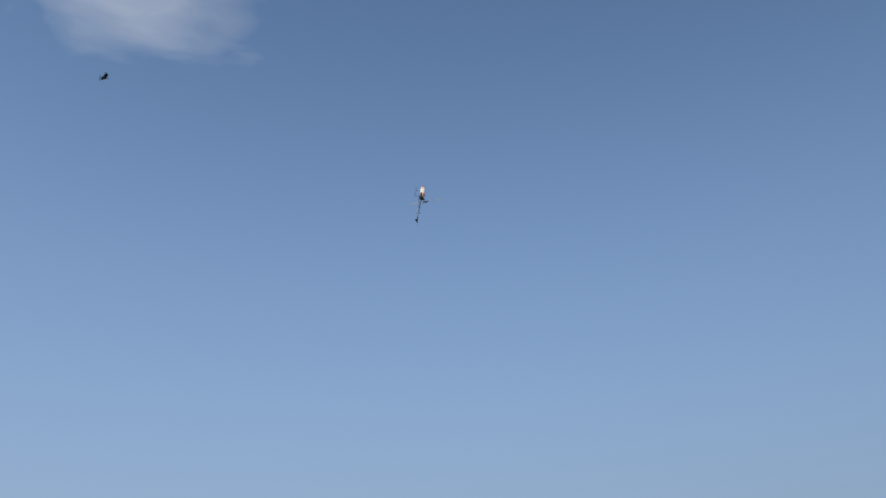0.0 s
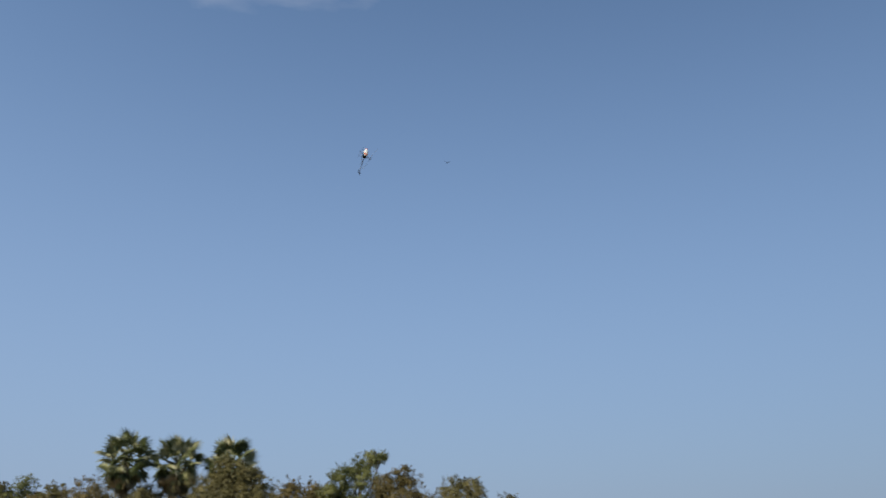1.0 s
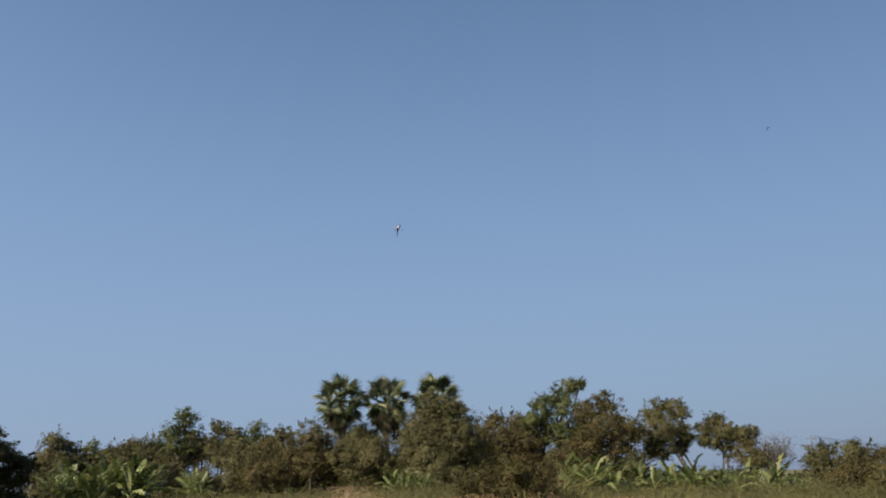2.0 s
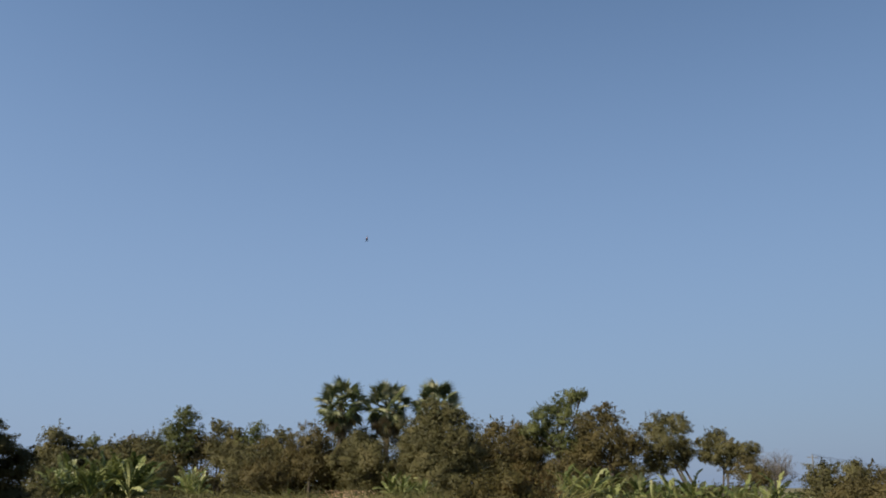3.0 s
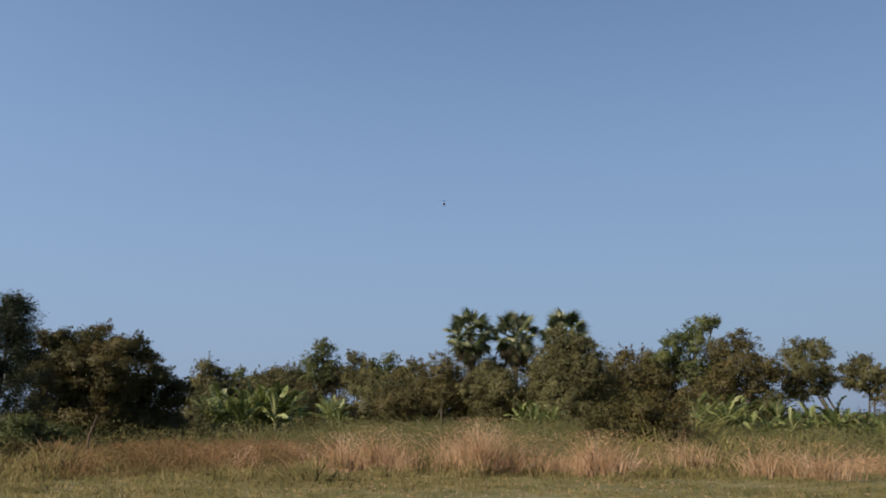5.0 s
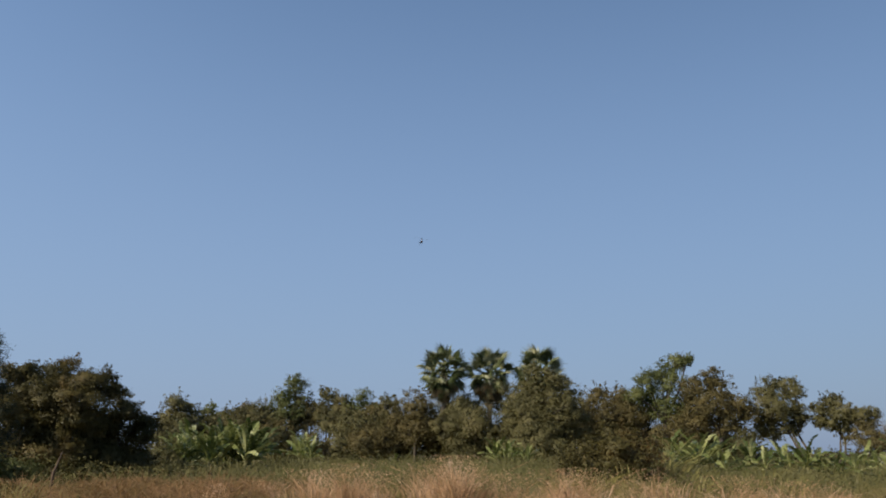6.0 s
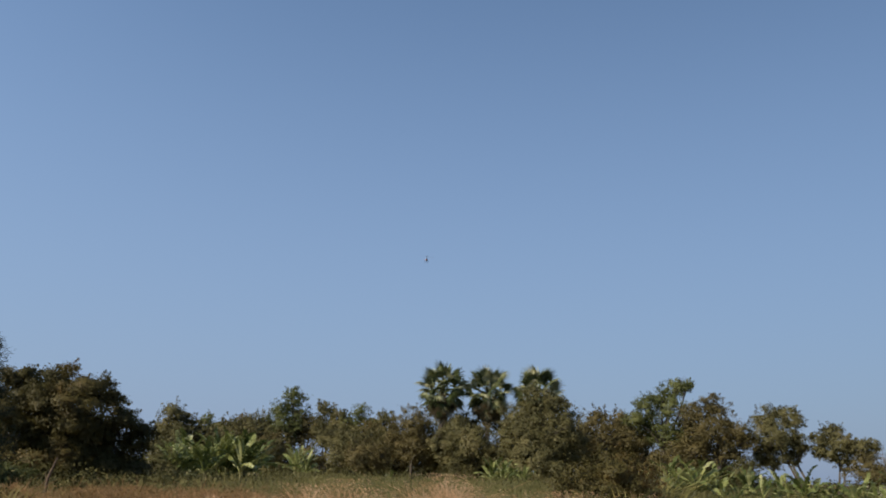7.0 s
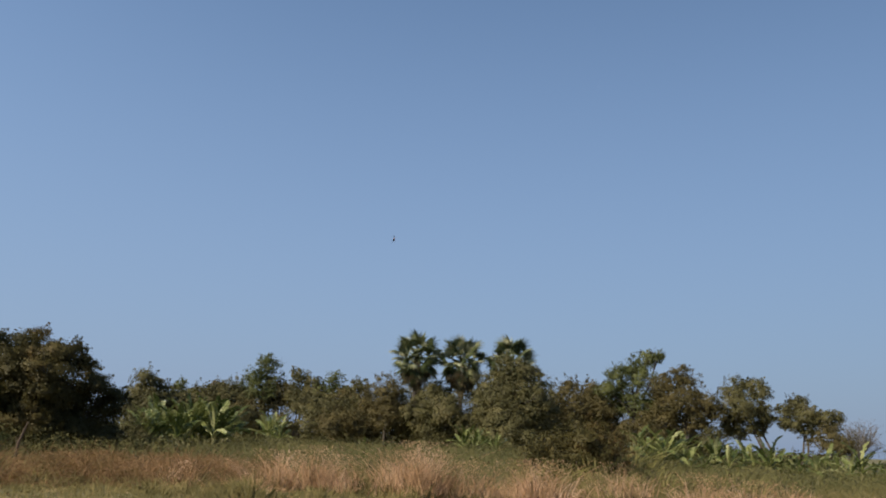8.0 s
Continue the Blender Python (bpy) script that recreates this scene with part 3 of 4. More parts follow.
    make_tree("tree", "open tree with leaning bare trunks below", 21.67, 80,
              [(0.5, 7.44, 0.87), (-1.1, 6.98, 0.98), (1.2, 6.72, 0.87), (-0.4, 5.7, 1.31), (-1.5, 4.57, 0.93), (1.3, 5.22, 0.87), (-1.3, 3.9, 0.85), (0.2, 4.9, 1.0), (1.6, 4.5, 0.6), (-2.0, 3.3, 0.7), (0.7, 3.7, 0.75), (-0.6, 3.2, 0.6)],
              LEAF, 0.17, 15, stems=3, lean=2.3, bark=BARK, gaps=0.2)
    make_tree("tree", "small spreading tree on a forked pale trunk", 25.22, 80,
              [(-0.8, 5.95, 0.76), (-1.8, 5.14, 0.76), (0.0, 4.96, 0.93), (1.4, 4.69, 0.71), (2.3, 4.91, 0.44), (-1.0, 4.24, 0.76), (0.6, 4.5, 0.7), (-1.7, 4.2, 0.7), (-0.2, 3.7, 0.6), (1.9, 4.0, 0.5)],
              LEAF, 0.17, 16, stems=2, lean=-0.6, bark=BARK, gaps=0.15)
    make_tree("shrub", "brown shrub beside a leafless tree", 26.67, 70, [(-0.5, 2.63, 1.24), (0.5, 2.21, 0.95)], LEAF_BROWN, 0.16, 17, "shrub")
    make_tree("shrub", "low dark shrub beside the power pole", 30.67, 60, [(0.0, 2.6, 0.7), (-0.4, 1.9, 0.8), (0.4, 1.5, 0.9), (-0.5, 0.9, 0.9)], LEAF, 0.15, 18, "shrub")
    make_tree("shrub", "low dark shrub beside the power pole", 32.53, 60, [(-0.2, 2.4, 0.8), (0.3, 1.9, 0.95), (-0.2, 1.1, 1.1)], LEAF, 0.15, 19, "shrub")
    make_tree("tree", "broad dark tree with tiered spreading branches", -23.43, 38,
              [(-2.3, 4.43, 0.62), (-0.9, 4.64, 0.62), (0.4, 4.24, 0.67), (1.3, 3.91, 0.41), (-1.6, 3.65, 1.09), (-0.1, 3.22, 1.24), (1.8, 3.06, 0.57), (2.7, 2.69, 0.36),
               (1.1, 2.25, 1.04), (-1.7, 2.23, 1.14), (-0.7, 2.7, 1.0), (-0.2, 2.0, 1.0), (0.4, 2.6, 0.9), (-0.6, 1.4, 1.15), (-2.7, 3.16, 1.04), (2.4, 2.07, 0.62), (1.6, 1.2, 0.9), (-2.6, 1.2, 1.0), (0.6, 0.8, 1.0), (-1.5, 0.8, 1.0), (2.3, 0.9, 0.75)],
              LEAF_DARK, 0.09, 20, flat=0.75, fill=1.75)
    make_tree("shrub", "low green shrub under the bananas", -19.04, 42, [(0.6, 1.02, 0.86), (-0.6, 0.76, 0.74)], LEAF, 0.1, 21, "shrub")
    make_tree("shrub", "large dark bramble-like shrub behind dry grass", 10.63, 31,
              [(0.55, 1.5, 1.0), (-0.3, 1.05, 0.78), (1.05, 0.75, 0.62), (-1.25, 0.85, 0.66), (0.2, 0.5, 0.8)], LEAF_DARK, 0.09, 22, "shrub")
    make_tree("shrub", "sunlit green shrub before the needle-leaved tree", -28.2, 29, [(0, 0.85, 0.5), (0.75, 0.75, 0.4), (-0.8, 0.7, 0.5)], LEAF_GREEN, 0.08, 61, "shrub")
    make_tree("shrub", "low dark shrub at the grass edge", -27.2, 25.5, [(0, 0.28, 0.34), (0.5, 0.22, 0.26), (-0.7, 0.3, 0.36)], LEAF_DARK, 0.07, 62, "shrub")
    make_tree("shrub", "broad brown-green shrub rising out of the weeds", 33.2, 41, [(0, 1.5, 0.9), (-0.9, 1.0, 0.8), (0.9, 1.2, 0.9), (0, 0.6, 0.9)], LEAF_BROWN, 0.11, 63, "shrub")
    thicket = np.random.default_rng(60)
    for i, az in enumerate((-17.6, -16.0, -14.3, -12.7, -11.3, -5.9, -4.4, -3.0, -1.3, 0.4, 2.2, 4.0, 8.4, 9.9, 11.8, 13.4, 15.0, 16.7, 18.4)):
        k = thicket.uniform(0.95, 1.45)
        make_tree("thicket_shrub", "dense olive-brown thicket shrub below the hedgerow trees", az, 84 + thicket.uniform(-1.5, 3),
                  [(-0.9, 2.3 * k, 1.4 * k), (0.8, 2.6 * k, 1.3 * k), (0.1, 1.2, 1.4)], (LEAF, LEAF_BROWN, LEAF)[i % 3], 0.24, 300 + i, "shrub")
    for i, (az, d, lobes) in enumerate([(-12.2, 87, [(0, 5.0, 1.3), (0.9, 4.2, 1.3)]), (-9.2, 88, [(-0.6, 5.6, 1.2), (0.7, 5.0, 1.25), (-0.2, 4.0, 1.0)]),
                                        (-8.0, 87, [(0, 4.3, 1.2), (0.9, 4.6, 1.1)]), (-6.7, 88, [(-0.6, 5.3, 1.1), (0.5, 4.4, 1.3)]), (-4.8, 87, [(0, 4.8, 1.2), (0.8, 3.8, 1.3)]), (0.3, 89, [(0, 5.6, 1.3), (0.3, 4.2, 1.4)]), (1.6, 88, [(-0.5, 6.1, 1.2), (0.7, 5.2, 1.4), (0, 3.8, 1.4)]), (4.6, 88, [(-0.5, 6.0, 1.3), (0.7, 5.2, 1.4), (0, 3.8, 1.5)]),
                                        (12.6, 84, [(-0.4, 6.2, 1.3), (0.6, 5.0, 1.5), (0, 3.6, 1.5)]), (16.2, 83, [(0, 6.6, 1.2), (0.4, 5.4, 1.4), (-0.5, 4.0, 1.5)])]):
        make_tree("tree", "slender olive tree with pale gaps below its crown", az, d, lobes, (LEAF, LEAF_BROWN, LEAF)[i % 3], 0.19, 500 + i, gaps=0.25)
    for i, az in enumerate((-11.0, -10.0, -9.0, -8.0, -7.0, -6.2, 19.8, 21.2, 22.6, 24.0, 25.4)):
        k = thicket.uniform(0.75, 1.1)
        make_tree("thicket_shrub", "low olive thicket shrub under the open trees", az, 90 + thicket.uniform(-1, 3), [(-0.8, 1.0 * k, 1.0 * k), (0.7, 0.9 * k, 1.0)], (LEAF, LEAF_BROWN, LEAF)[i % 3], 0.2, 540 + i, "shrub")
    low = "low shrub in the shade of the hedgerow"
    for i, (az, d, lobes) in enumerate([(-12.08, 80, [(0.8, 2.52, 1.31), (-0.8, 2.1, 1.09)]), (-8.82, 80, [(0, 2.1, 1.09)]), (-6.86, 80, [(0, 2.2, 1.2)]),
                                        (-0.62, 82, [(0, 2.56, 1.23)]), (3.69, 80, [(0, 2.64, 1.42)]), (15.43, 70, [(-0.6, 2.48, 1.43), (0.6, 2.03, 1.19)]),
                                        (19.47, 70, [(0, 2.2, 0.95)])]):
        make_tree("shrub", low, az, d, lobes, (LEAF, LEAF_BROWN)[i % 2], 0.18, 40 + i, "shrub")


make_trees()


def make_casuarina():
    """A wispy feathery evergreen with drooping needles."""
    rng = np.random.default_rng(71)
    az, d, tall = -29.9, 32, 5.5
    root = tagged(new("casuarina"), "dark wispy needle-leaved evergreen tree", "tree")
    root.matrix_world = pose(*spot(az, d), 0, 0, 0, -az)
    bm = bmesh.new()
    tube(bm, [(0, 0, -0.1), (0.05, 0, 2.0), (0.2, 0, 4.0), (0.45, 0, tall)], [0.13, 0.1, 0.05, 0.01])
    pts = []
    for i in range(120):
        z = 0.5 + 4.8 * (i / 120) ** 0.9
        reach = 1.9 * (1 - z / (tall + 0.5)) + 0.2
        a = rng.uniform(0, math.tau)
        foot = Vector((0.1 * z * 0.7, 0, z))
        tip = foot + Vector((math.cos(a) * reach, math.sin(a) * reach, reach * 0.55 * rng.uniform(0.3, 1.3)))
        if i % 3 == 0:
            tube(bm, [foot, foot.lerp(tip, 0.5) + Vector((0, 0, 0.08)), tip], [0.025, 0.015, 0.004], 5)
        k = rng.uniform(0.15, 1.0, 260)[:, None]
        pts.append(np.array(foot) * (1 - k) + np.array(tip) * k + rng.normal(size=(260, 3)) * (0.06 + 0.1 * k))
    part("trunk", bm, BARK, root)
    link("crown", cards("crown", leaf_quads(rng, np.concatenate(pts), 0.16, 0.5, 0.14)), NEEDLE, root)


make_casuarina()


def make_bare_tree():
    rng = np.random.default_rng(81)
    root = tagged(new("bare_tree"), "leafless grey tree with fine twigs", "tree")
    root.matrix_world = pose(*spot(27.9, 75), 0, 0, 0, -27.9)
    bm, fine = bmesh.new(), bmesh.new()
    tube(bm, [(0, 0, -0.1), (0.05, 0, 0.7), (0, 0, 1.2)], [0.12, 0.09, 0.07])
    for i in range(26):
        a = rng.uniform(0, math.tau)
        end = Vector((math.cos(a) * rng.uniform(0.6, 2.3), math.sin(a) * 1.2, rng.uniform(2.4, 4.3)))
        mid = Vector((0, 0, 1.2)).lerp(end, 0.5) + Vector((0, 0, 0.2))
        tube(bm, [(0, 0, 1.1), mid, end], [0.05, 0.03, 0.012], 5)
        for j in range(46):
            p = mid.lerp(end, rng.uniform(0, 1))
            tip = p + Vector(rng.normal(size=3)) * 0.42 + Vector((0, 0, 0.2))
            tube(fine, [p, p.lerp(tip, 0.5), tip], [0.011, 0.008, 0.006], 3)
    part("trunk", bm, BARK_PALE, root)
    part("crown", fine, BARK_PALE, root)


make_bare_tree()


# ---- palms ----
def fan_mesh(seed, radius, reach, segments=17, spread=92, fold=0.05, droop=0.14, cup=0.2):
    """One fan frond: a stalk along +Y, a pleated web from its end and a stiff pointed tip on each pleat."""
    rng = np.random.default_rng(seed)
    bm = bmesh.new()
    tube(bm, [(0, 0, 0), (0, reach * 0.5, 0.05), (0, reach, 0)], [0.05, 0.035, 0.025], 5)

    def at(a, d, z):
        x, y = math.sin(a) * d, math.cos(a) * d
        return Vector((x, reach + y, z - cup * x * x / radius - droop * d * d / radius))
    hub = bm.verts.new((0, reach, 0))
    step = radians(2 * spread / segments)
    edges = [bm.verts.new(at(radians(-spread) + step * i, radius * 0.42, -fold)) for i in range(segments + 1)]
    for i in range(segments):
        a = radians(-spread) + step * (i + 0.5)
        long = radius * (0.8 + 0.2 * math.cos(a)) * rng.uniform(0.84, 1.04)
        ridge = bm.verts.new(at(a, radius * 0.5, fold))
        tip = bm.verts.new(at(a + rng.uniform(-0.05, 0.05), long, -rng.uniform(0.0, 0.16) * radius))
        for f in ((hub, ridge, edges[i]), (hub, edges[i + 1], ridge), (edges[i], ridge, tip), (ridge, edges[i + 1], tip)):
            bm.faces.new(f)
    me = bpy.data.meshes.new("frond")
    bm.to_mesh(me)
    bm.free()
    return me


def frond_pose(hub, az, el, twist):
    """A frond that leaves the hub at that bearing and rise."""
    return Matrix.Translation(hub) @ pose(0, 0, 0, 0, 0, az) @ pose(0, 0, 0, el, 0, 0) @ pose(0, 0, 0, 0, twist, 0)


def make_palms():
    fresh = [fan_mesh(100 + i, r, k, 15, 118, 0.05, b) for i, (r, k, b) in enumerate(((1.25, 1.5, 0.1), (1.2, 1.65, 0.25), (1.3, 1.4, 0.0), (1.15, 1.6, 0.4), (1.2, 1.35, 0.15), (1.15, 1.0, 0.3)))]
    dry = [fan_mesh(120 + i, 1.1, k, 11, 48, 0.09, 0.35, 0.7) for i, k in enumerate((1.3, 1.1, 1.45))]
    for me in fresh:
        me.materials.append(FROND)
    for me in dry:
        me.materials.append(FROND_DRY)
    for az, d, hub, dead, seed, label in (
            (-0.08, 85, 9.28, 26, 1, "tall sugar palm with a full round crown"),
            (3.03, 85, 9.13, 36, 2, "tall sugar palm with hanging dry fronds"),
            (6.41, 85, 9.23, 16, 3, "tall sugar palm half hidden by a bushy tree")):
        rng = np.random.default_rng(seed)
        root = tagged(new("sugar_palm"), label, "palm tree", "sugar palms")
        root.matrix_world = pose(*spot(az, d), 0, 0, 0, 0)
        bm = bmesh.new()
        pts = [(0.04 * math.sin(i * 0.8), 0, -0.1 + (hub + 0.1) * i / 12) for i in range(13)]
        tube(bm, pts, [0.34 - 0.012 * i + (0.02 if i % 2 else 0) for i in range(13)], 10)
        part("trunk", bm, BARK, root)
        for i in range(46):
            el = 82 - 152 * ((i + 0.5) / 46) ** 0.9 + rng.uniform(-9, 9)
            f = new("frond", fresh[i % 6])
            f.parent = root
            f.matrix_basis = frond_pose((0, 0, hub + 0.15 * math.sin(radians(max(el, 0)))), i * 137.5 + rng.uniform(-15, 15), el, rng.uniform(-70, 70)) @ Matrix.Diagonal((1.12, 1.1, 1.1, 1))
        for i in range(dead):
            f = new("dry_frond", dry[i % 3])
            f.parent = root
            tagged(f, "hanging dry tan frond")
            el = -22 - 58 * (i + 0.5) / dead + rng.uniform(-8, 8)
            f.matrix_basis = frond_pose((0, 0, hub - 0.1 - 1.0 * i / dead), i * 137.5 + rng.uniform(-20, 20), el, rng.uniform(-30, 30))


make_palms()


# ---- bananas ----
def banana_leaf(seed, length):
    """A long arching leaf with a midrib; its blade is split here and there."""
    rng = np.random.default_rng(seed)
    bm = bmesh.new()
    n = 11
    bend = rng.uniform(0.15, 1.5)
    spine = []
    ang, p = 0.0, Vector((0, 0, 0))
    for i in range(n + 1):
        spine.append(p.copy())
        ang = -bend * (i / n) ** 1.6
        p = p + Vector((0, math.cos(ang), math.sin(ang))) * length / n
    tube(bm, spine, [0.028 * (1 - i / (n + 1)) + 0.006 for i in range(n + 1)], 5)
    for s in (-1, 1):
        for i in range(2, n):
            w0 = 0.17 * length * 0.5 * math.sin(math.pi * min(1, (i - 1.4) / (n - 1.2))) ** 0.5
            w1 = 0.17 * length * 0.5 * math.sin(math.pi * min(1, (i - 0.4) / (n - 1.2))) ** 0.5 if i < n - 1 else 0.03
            torn = rng.uniform() < 0.6
            lift = rng.uniform(-0.55, 0.35)
            a, b = spine[i], spine[i + 1].lerp(spine[i], rng.uniform(0.1, 0.45) if torn else 0.0)
            q = [a, b, b + Vector((s * w1, 0.03, lift * w1)), a + Vector((s * w0, 0.03, lift * w0))]
            bm.faces.new([bm.verts.new(v) for v in (q if s > 0 else reversed(q))])
    me = bpy.data.meshes.new("leaf")
    bm.to_mesh(me)
    bm.free()
    me.materials.append(BANANA)
    return me


def make_bananas():
    leaves = [banana_leaf(200 + i, 1.0) for i in range(7)]
    rng = np.random.default_rng(5)
    spots = []
    for az0, az1, d, tall, count in ((-17.6, -12.2, 45, 2.9, 26), (-9.9, -8.7, 62, 2.9, 4), (3.2, 5.6, 62, 2.5, 7), (-3.4, -2.8, 66, 1.9, 1),
                                     (14.6, 19.5, 46, 2.7, 7), (19.5, 24.5, 46, 2.35, 7), (24.5, 29.5, 45, 2.1, 8)):
        for i in range(count):
            spots.append((az0 + (az1 - az0) * (i + rng.uniform(0.1, 0.9)) / count, d + rng.uniform(-3, 4), tall * rng.uniform(0.62, 1.05)))
    for az, d, tall in spots:
        root = tagged(new("banana_plant"), "banana plant with upright pale-green torn leaves", "banana plant", "banana plants along the hedgerow")
        root.matrix_world = pose(*spot(az, d), 0, 0, 0, rng.uniform(0, 360))
        stem = tall * 0.45
        bm = bmesh.new()
        tube(bm, [(0, 0, -0.05), (0.02, 0, stem * 0.5), (0, 0, stem)], [0.11, 0.09, 0.06], 8)
        part("stem", bm, STEM, root)
        n = int(rng.integers(9, 13))
        for i in range(n):
            f = new("leaf", leaves[int(rng.integers(0, 7))])
            f.parent = root
            el = (88 - 72 * (i / n) ** 1.4 if az < 10 else 82 - 80 * (i / n)) + rng.uniform(-8, 8)
            k = tall * rng.uniform(0.58, 0.78)
            f.matrix_basis = frond_pose((0, 0, stem * (1 - 0.12 * i / n)), i * 137.5 + rng.uniform(-25, 25), el, rng.uniform(-50, 50)) @ Matrix.Diagonal((k, k, k, 1))


make_bananas()


# ---- dead stem and power line ----
def make_dead_stem():
    az, d = -24.6, 27
    root = tagged(new("dead_stem"), "thin leaning dead stem among dry grass", "dead plant")
    root.matrix_world = pose(*spot(az, d), 0, 0, 0, -az)
    bm = bmesh.new()
    tube(bm, [(-0.12, 0, -0.05), (0.02, 0, 0.45), (0.05, 0, 0.9), (0.22, 0, 1.5)], [0.05, 0.045, 0.04, 0.015], 7)
    tube(bm, [(0.05, 0, 0.75), (0.0, 0.05, 0.9), (-0.03, 0.05, 1.05)], [0.02, 0.016, 0.008], 5)
    part("stem", bm, BARK_BROWN, root)


make_dead_stem()


def make_power_line():
    x0, y0 = spot(30.2, 105)
    x1, y1 = spot(36.5, 170)
    turn = -math.degrees(math.atan2(x1 - x0, y1 - y0))
    for x, y in ((x0, y0), (x1, y1)):
        root = tagged(new("power_pole"), "slim grey concrete power pole with a crossarm", "power pole", "power poles")
        root.matrix_world = pose(x, y, 0, 0, 0, turn)
        bm = bmesh.new()
        tube(bm, [(0, 0, -0.2), (0, 0, 2.6), (0, 0, 5.2)], [0.1, 0.08, 0.065], 8)
        part("pole", bm, CONCRETE, root)
        bm = bmesh.new()
        block(bm, 0, 0, 4.9, 1.2, 0.07, 0.07, 0.01)
        part("crossarm", bm, CONCRETE, root)
    way = Vector((y1 - y0, x0 - x1, 0)).normalized()
    for off in (-0.55, 0.0, 0.55):
        bm = bmesh.new()
        pts = []
        for i in range(13):
            k = i / 12
            p = Vector((x0, y0, 0)).lerp(Vector((x1, y1, 0)), k) + way * off
            pts.append((p.x, p.y, 4.97 + (0.25 if off == 0 else 0) - 0.5 * (1 - (2 * k - 1) ** 2)))
        tube(bm, pts, [0.018] * 13, 5)
        tagged(part("power_cable", bm, CARBON, None), "thin black overhead cable between power poles", "cable", "overhead cables")


make_power_line()


# ---- model helicopter ----
def make_helicopter():
    """Nose along +Y, mast along +Z; about 0.8 m from nose to tail."""
    root = tagged(new("model_helicopter"), "flying radio-controlled helicopter with white and red canopy", "model helicopter")
    bm = bmesh.new()
    loft(bm, [(-0.06, 0.0, 0.025, 0.03), (-0.02, 0.0, 0.05, 0.06), (0.06, 0.0, 0.062, 0.078), (0.14, -0.01, 0.055, 0.07), (0.2, -0.02, 0.042, 0.052), (0.23, -0.025, 0.034, 0.04)])
    bmesh.ops.scale(bm, vec=(0.82, 0.82, 0.82), verts=bm.verts)
    part("canopy", bm, WHITE, root, "glossy white canopy")
    bm = bmesh.new()
    loft(bm, [(0.228, -0.025, 0.036, 0.042), (0.26, -0.032, 0.024, 0.028), (0.28, -0.036, 0.008, 0.01)])
    bmesh.ops.scale(bm, vec=(0.82, 0.82, 0.82), verts=bm.verts)
    part("nose_cap", bm, RED, root, "red nose of the canopy")
    bm = bmesh.new()
    loft(bm, [(-0.015, 0.0, 0.053, 0.063), (0.005, 0.0, 0.058, 0.07), (0.025, 0.0, 0.061, 0.074)])
    bmesh.ops.scale(bm, vec=(0.82, 0.82, 0.82), verts=bm.verts)
    part("stripe", bm, RED, root, "red band across the canopy")
    bm = bmesh.new()
    for s in (-1, 1):
        block(bm, s * 0.018, -0.03, -0.015, 0.003, 0.16, 0.08, 0.001)
    block(bm, 0, -0.03, -0.058, 0.04, 0.16, 0.008, 0.002)
    block(bm, 0, -0.09, 0.0, 0.03, 0.05, 0.04, 0.005)
    # added dark plate: hides the sunlit canopy from behind so the machine reads dark
    block(bm, 0, -0.068, -0.005, 0.085, 0.012, 0.11, 0.003)
    part("frame", bm, CARBON, root, "black carbon side frames with an added dark rear plate")
    bm = bmesh.new()
    tube(bm, [(0, -0.1, 0.0), (0, -0.38, 0.0), (0, -0.66, 0.0)], [0.008, 0.008, 0.008], 8)
    for s in (-1, 1):
        tube(bm, [(s * 0.03, -0.12, -0.06), (s * 0.012, -0.24, -0.03), (0, -0.36, -0.008)], [0.004, 0.004, 0.004], 5)
    part("tail_boom", bm, CARBON, root, "thin black tail boom")
    bm = bmesh.new()
    block(bm, 0.012, -0.645, 0.01, 0.003, 0.045, 0.09, 0.001)
    part("tail_fin", bm, CARBON, root)
    bm = bmesh.new()
    block(bm, 0, -0.46, 0.0, 0.09, 0.025, 0.003, 0.001)
    part("stabiliser", bm, CARBON, root)
    for s in (-1, 1):
        bm = bmesh.new()
        tube(bm, [(s * 0.075, 0.13, -0.135), (s * 0.075, 0.1, -0.15), (s * 0.075, -0.13, -0.15)], [0.0035, 0.0035, 0.0035], 6)
        for y in (0.05, -0.08):
            tube(bm, [(0, y, -0.08), (s * 0.05, y, -0.095), (s * 0.075, y, -0.15)], [0.003, 0.003, 0.003], 5)
        part("landing_skid", bm, CARBON, root)
    bm = bmesh.new()
    tube(bm, [(0, -0.03, 0.0), (0, -0.03, 0.1), (0, -0.03, 0.16)], [0.006, 0.006, 0.006], 6)
    block(bm, 0, -0.03, 0.1, 0.03, 0.03, 0.03, 0.004)
    part("mast", bm, METAL, root, "bright metal rotor mast")
    bm = bmesh.new()
    block(bm, 0, 0, 0, 0.05, 0.03, 0.025, 0.004)
    for s in (-1, 1):
        block(bm, s * 0.04, 0, 0.0, 0.04, 0.018, 0.014, 0.003)
    rotor = part("main_rotor", bm, CARBON, root, "two-bladed dark main rotor")
    for s in (-1, 1):
        bm = bmesh.new()
        block(bm, s * 0.21, 0, 0.0, 0.32, 0.012, 0.003, 0.001)
        part("blade", bm, BLADE, rotor, "thin grey rotor blade")
    bm = bmesh.new()
    block(bm, 0, 0, 0, 0.012, 0.012, 0.012, 0.002)
    for s in (-1, 1):
        block(bm, 0, s * 0.045, 0, 0.003, 0.07, 0.016, 0.001)
    tail = part("tail_rotor", bm, CARBON, root, "small two-bladed tail rotor")
    return root, rotor, tail


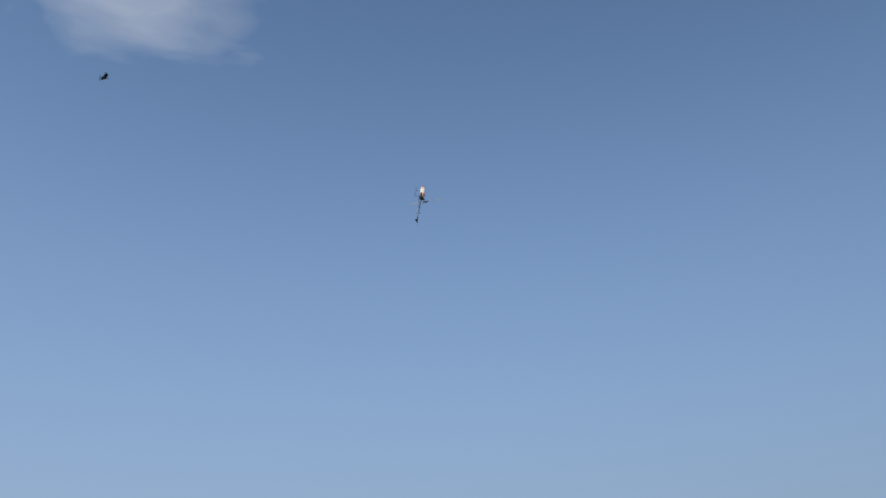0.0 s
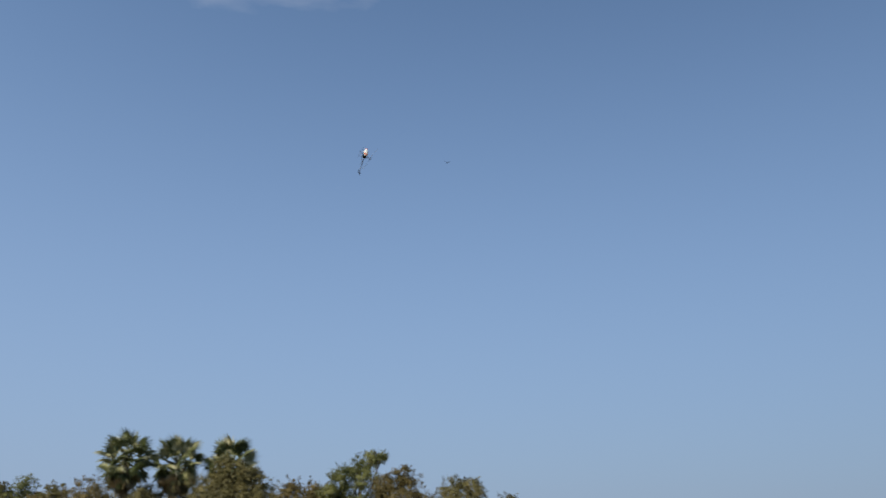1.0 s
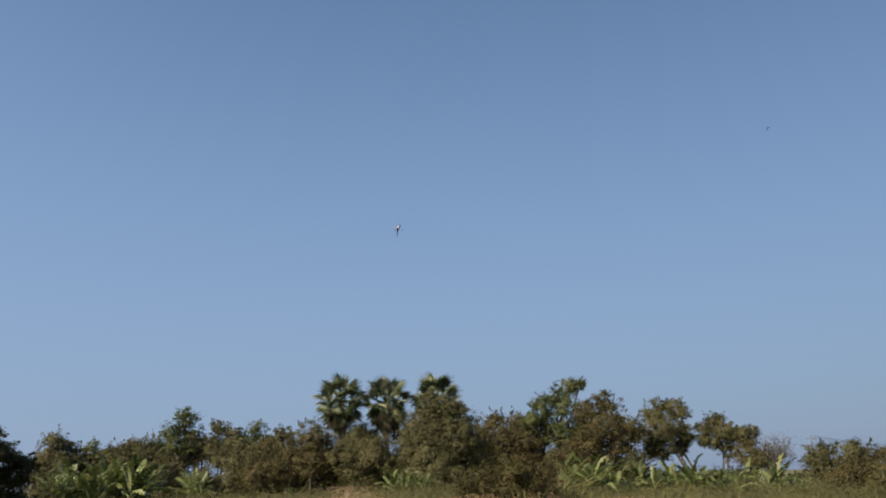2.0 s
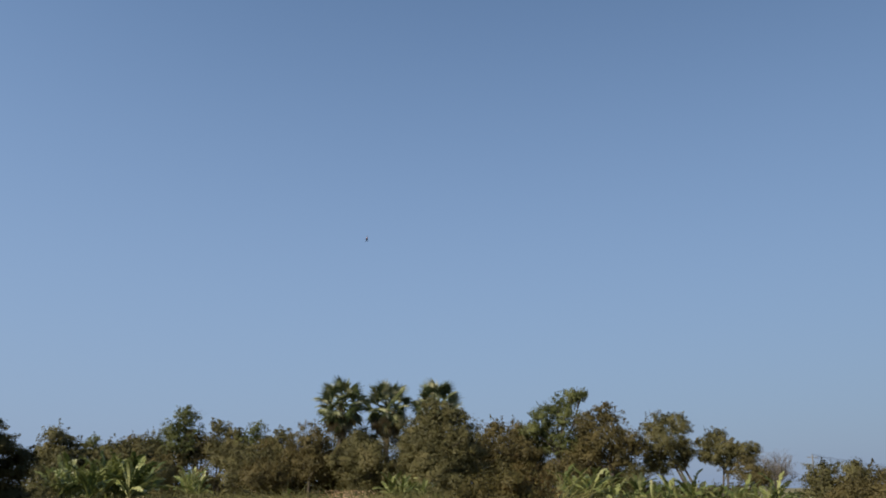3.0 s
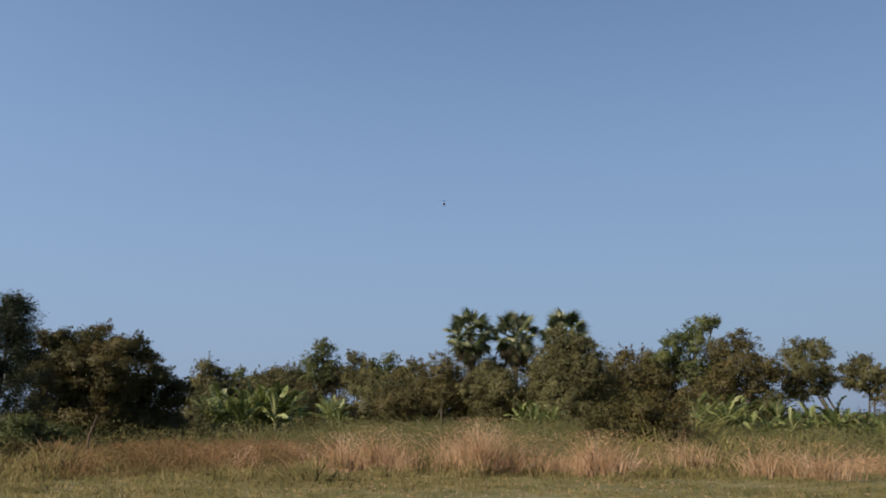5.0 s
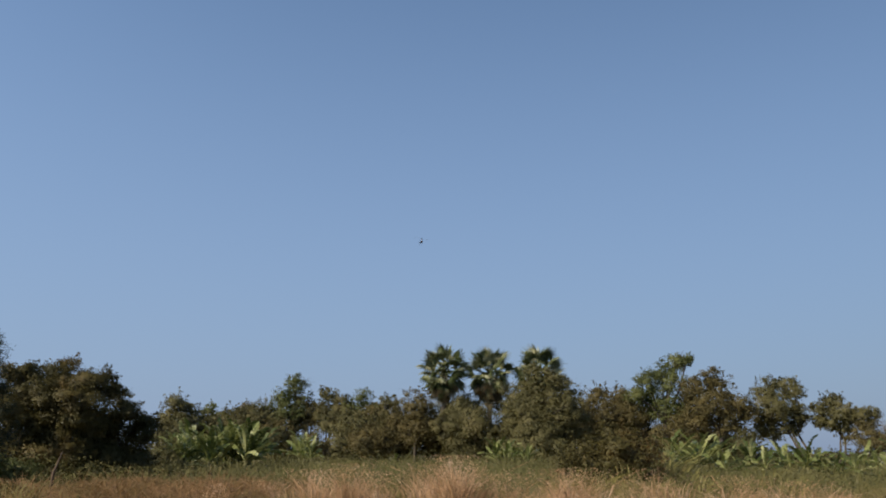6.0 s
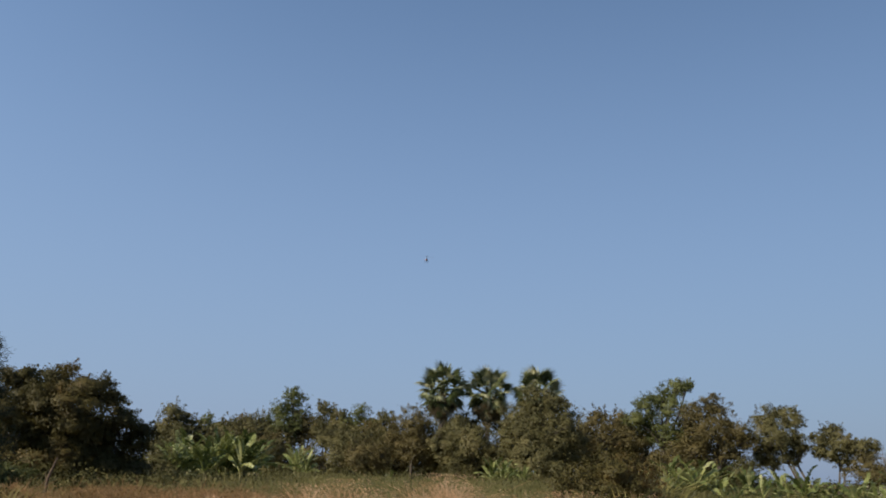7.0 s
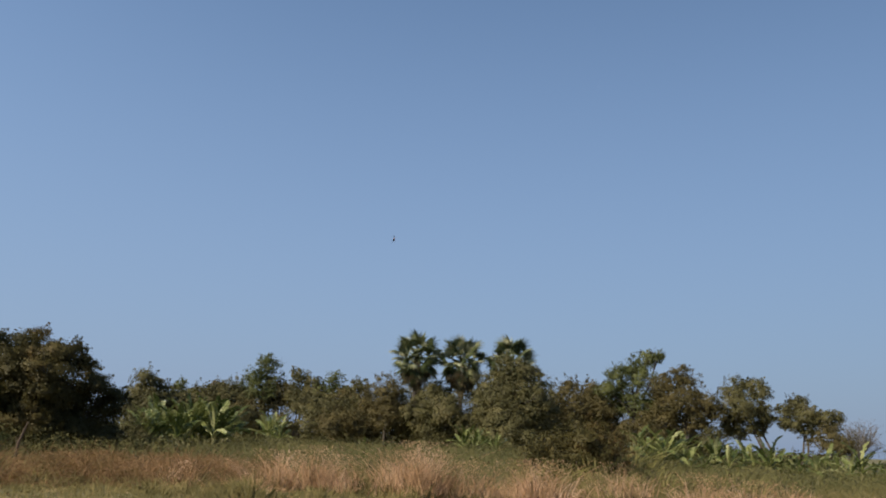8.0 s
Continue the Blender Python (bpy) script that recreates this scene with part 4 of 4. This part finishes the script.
def make_bird():
    root = tagged(new("swift"), "small dark bird in fast flapping flight", "bird")
    bm = bmesh.new()
    loft(bm, [(-0.085, 0.0, 0.006, 0.003), (-0.05, 0.0, 0.012, 0.008), (-0.01, 0.0, 0.02, 0.018), (0.03, 0.0, 0.018, 0.017), (0.045, 0.004, 0.013, 0.013),
              (0.06, 0.004, 0.012, 0.012), (0.072, 0.001, 0.003, 0.003)], 10)
    part("body", bm, FEATHER, root)
    bm = bmesh.new()
    for s in (-1, 1):
        v = [bm.verts.new(p) for p in ((0, -0.07, 0.0), (s * 0.012, -0.08, 0.0), (s * 0.024, -0.125, 0.002), (s * 0.004, -0.1, 0.002))]
        bm.faces.new(v)
    bmesh.ops.solidify(bm, geom=bm.faces[:], thickness=0.003)
    part("tail", bm, FEATHER, root)
    wings = []
    for s in (-1, 1):
        bm = bmesh.new()
        v = [bm.verts.new(p) for p in ((0, 0.045, 0), (s * 0.055, 0.058, 0.006), (s * 0.115, 0.025, 0.004), (s * 0.17, -0.05, 0.0),
                                       (s * 0.11, -0.04, 0.002), (s * 0.05, -0.04, 0.002), (0, -0.05, 0))]
        bm.faces.new(v if s > 0 else list(reversed(v)))
        bmesh.ops.solidify(bm, geom=bm.faces[:], thickness=0.004)
        wings.append(part("wing", bm, FEATHER, root))
    return root, wings


HELI, ROTOR, TAIL = make_helicopter()
BIRD, WINGS = make_bird()


def axes_pose(place, nose, mast):
    """A pose with its Y along nose and its Z as near to mast as can be."""
    y = Vector(nose).normalized()
    x = y.cross(Vector(mast)).normalized()
    z = x.cross(y)
    m = Matrix((x, y, z)).transposed().to_4x4()
    m.translation = place
    return m


def seen_from_field(az, el, across, up, away):
    """A direction given by its shares across, up and away, for a viewer who looks that way."""
    f = bearing(az, el)
    r = Vector((math.cos(radians(az)), -math.sin(radians(az)), 0))
    return r * across + r.cross(f) * up + f * away


def motions():
    # seconds, bearing, rise, distance; then nose and mast as shares across, up, away
    steep, rolled = (0.17, 0.72, 0.62), (0.75, -0.38, 0.24)
    level, upright = (0.05, 0.12, 1.0), (0.1, 1.0, -0.1)
    flight = [
        (0.0, 27.53, 27.85, 16.6, steep, (0.35, -0.62, 0.5)), (0.2, 25.0, 28.5, 17.8, steep, rolled), (0.4, 22.5, 28.5, 19.8, steep, rolled),
        (0.6, 19.5, 28.2, 21.4, steep, rolled), (0.9, 15.6, 26.85, 22.8, (0.25, 0.7, 0.62), rolled), (1.1, 12.7, 25.6, 23.5, (0.18, 0.72, 0.62), rolled),
        (1.3, 10.45, 24.1, 25.5, steep, rolled), (1.5, 8.4, 22.2, 27, steep, (0.75, -0.2, 0.1)), (1.7, 6.4, 20.2, 30, (0.16, 0.6, 0.75), (0.8, 0.1, -0.2)),
        (1.9, 4.75, 18.1, 33, (0.1, 0.5, 0.8), (0.6, 0.6, -0.3)), (2.2, 2.75, 15.25, 37, (0.05, 0.3, 0.95), (0.2, 0.95, -0.3)), (2.7, 1.6, 15.6, 41, level, upright),
        (3.3, 0.88, 16.95, 43, level, upright), (3.5, 0.44, 16.67, 43, level, upright), (3.7, -0.1, 16.24, 43, (0.2, 0.12, 1.0), upright),
        (4.0, -0.62, 15.55, 43, (0.1, 0.1, 1.0), upright), (4.2, -0.8, 15.2, 43, level, upright), (5.3, -2.05, 14.2, 43, level, upright),
        (5.5, -1.9, 14.2, 43, level, upright), (6.0, -1.74, 14.15, 42, (0.2, 0.1, 1.0), upright), (6.5, -1.64, 14.2, 42, level, upright),
        (7.0, -1.6, 14.06, 42, (-0.1, 0.1, 1.0), upright), (7.5, -1.84, 13.56, 41, level, upright), (8.0, -2.16, 13.28, 40, level, upright)]
    walk(HELI, [(t, axes_pose(EYE + bearing(a, e) * d, seen_from_field(a, e, *n), seen_from_field(a, e, *m))) for t, a, e, d, n, m in flight])
    last = round(8.0 * FPS)
    walk(ROTOR, [(i / FPS, pose(0, -0.03, 0.165, 0, 0, (i * 83) % 360)) for i in range(last + 1)])
    walk(TAIL, [(i / FPS, pose(-0.016, -0.65, 0.0, (i * 71) % 360, 0, 0)) for i in range(last + 1)])
    pass_by = [(0.0, 3.03, 33.6, 19), (0.1, 5.9, 33.5, 19.4), (0.2, 8.4, 32.9, 20), (0.3, 10.5, 32.1, 21), (0.4, 12.6, 31.4, 22), (0.5, 14.4, 30.5, 23.2),
               (0.7, 17.3, 28.6, 27), (0.9, 19.6, 26.8, 32), (1.0, 20.4, 26.0, 34), (1.2, 21.7, 24.6, 38), (1.5, 24.1, 22.85, 42), (1.8, 27.5, 21.8, 46),
               (2.0, 30.3, 21.5, 48), (2.2, 33.0, 21.2, 50), (3.0, 44.0, 20.5, 56), (5.0, 65.0, 20.0, 72), (8.0, 85.0, 18.0, 100)]
    places = [EYE + bearing(a, e) * d for _, a, e, d in pass_by]
    rows = []
    for i, (t, *_) in enumerate(pass_by):
        a, b = places[max(i - 1, 0)], places[min(i + 1, len(places) - 1)]
        rows.append((t, axes_pose(places[i], b - a, (0.3, 0.2, 1.0))))
    walk(BIRD, rows)
    for s, wing in zip((-1, 1), WINGS):
        walk(wing, [(i / FPS, pose(0, 0, 0.008, 0, -s * (8 + 48 * math.sin(i * 1.35)), 0)) for i in range(last + 1)])


motions()
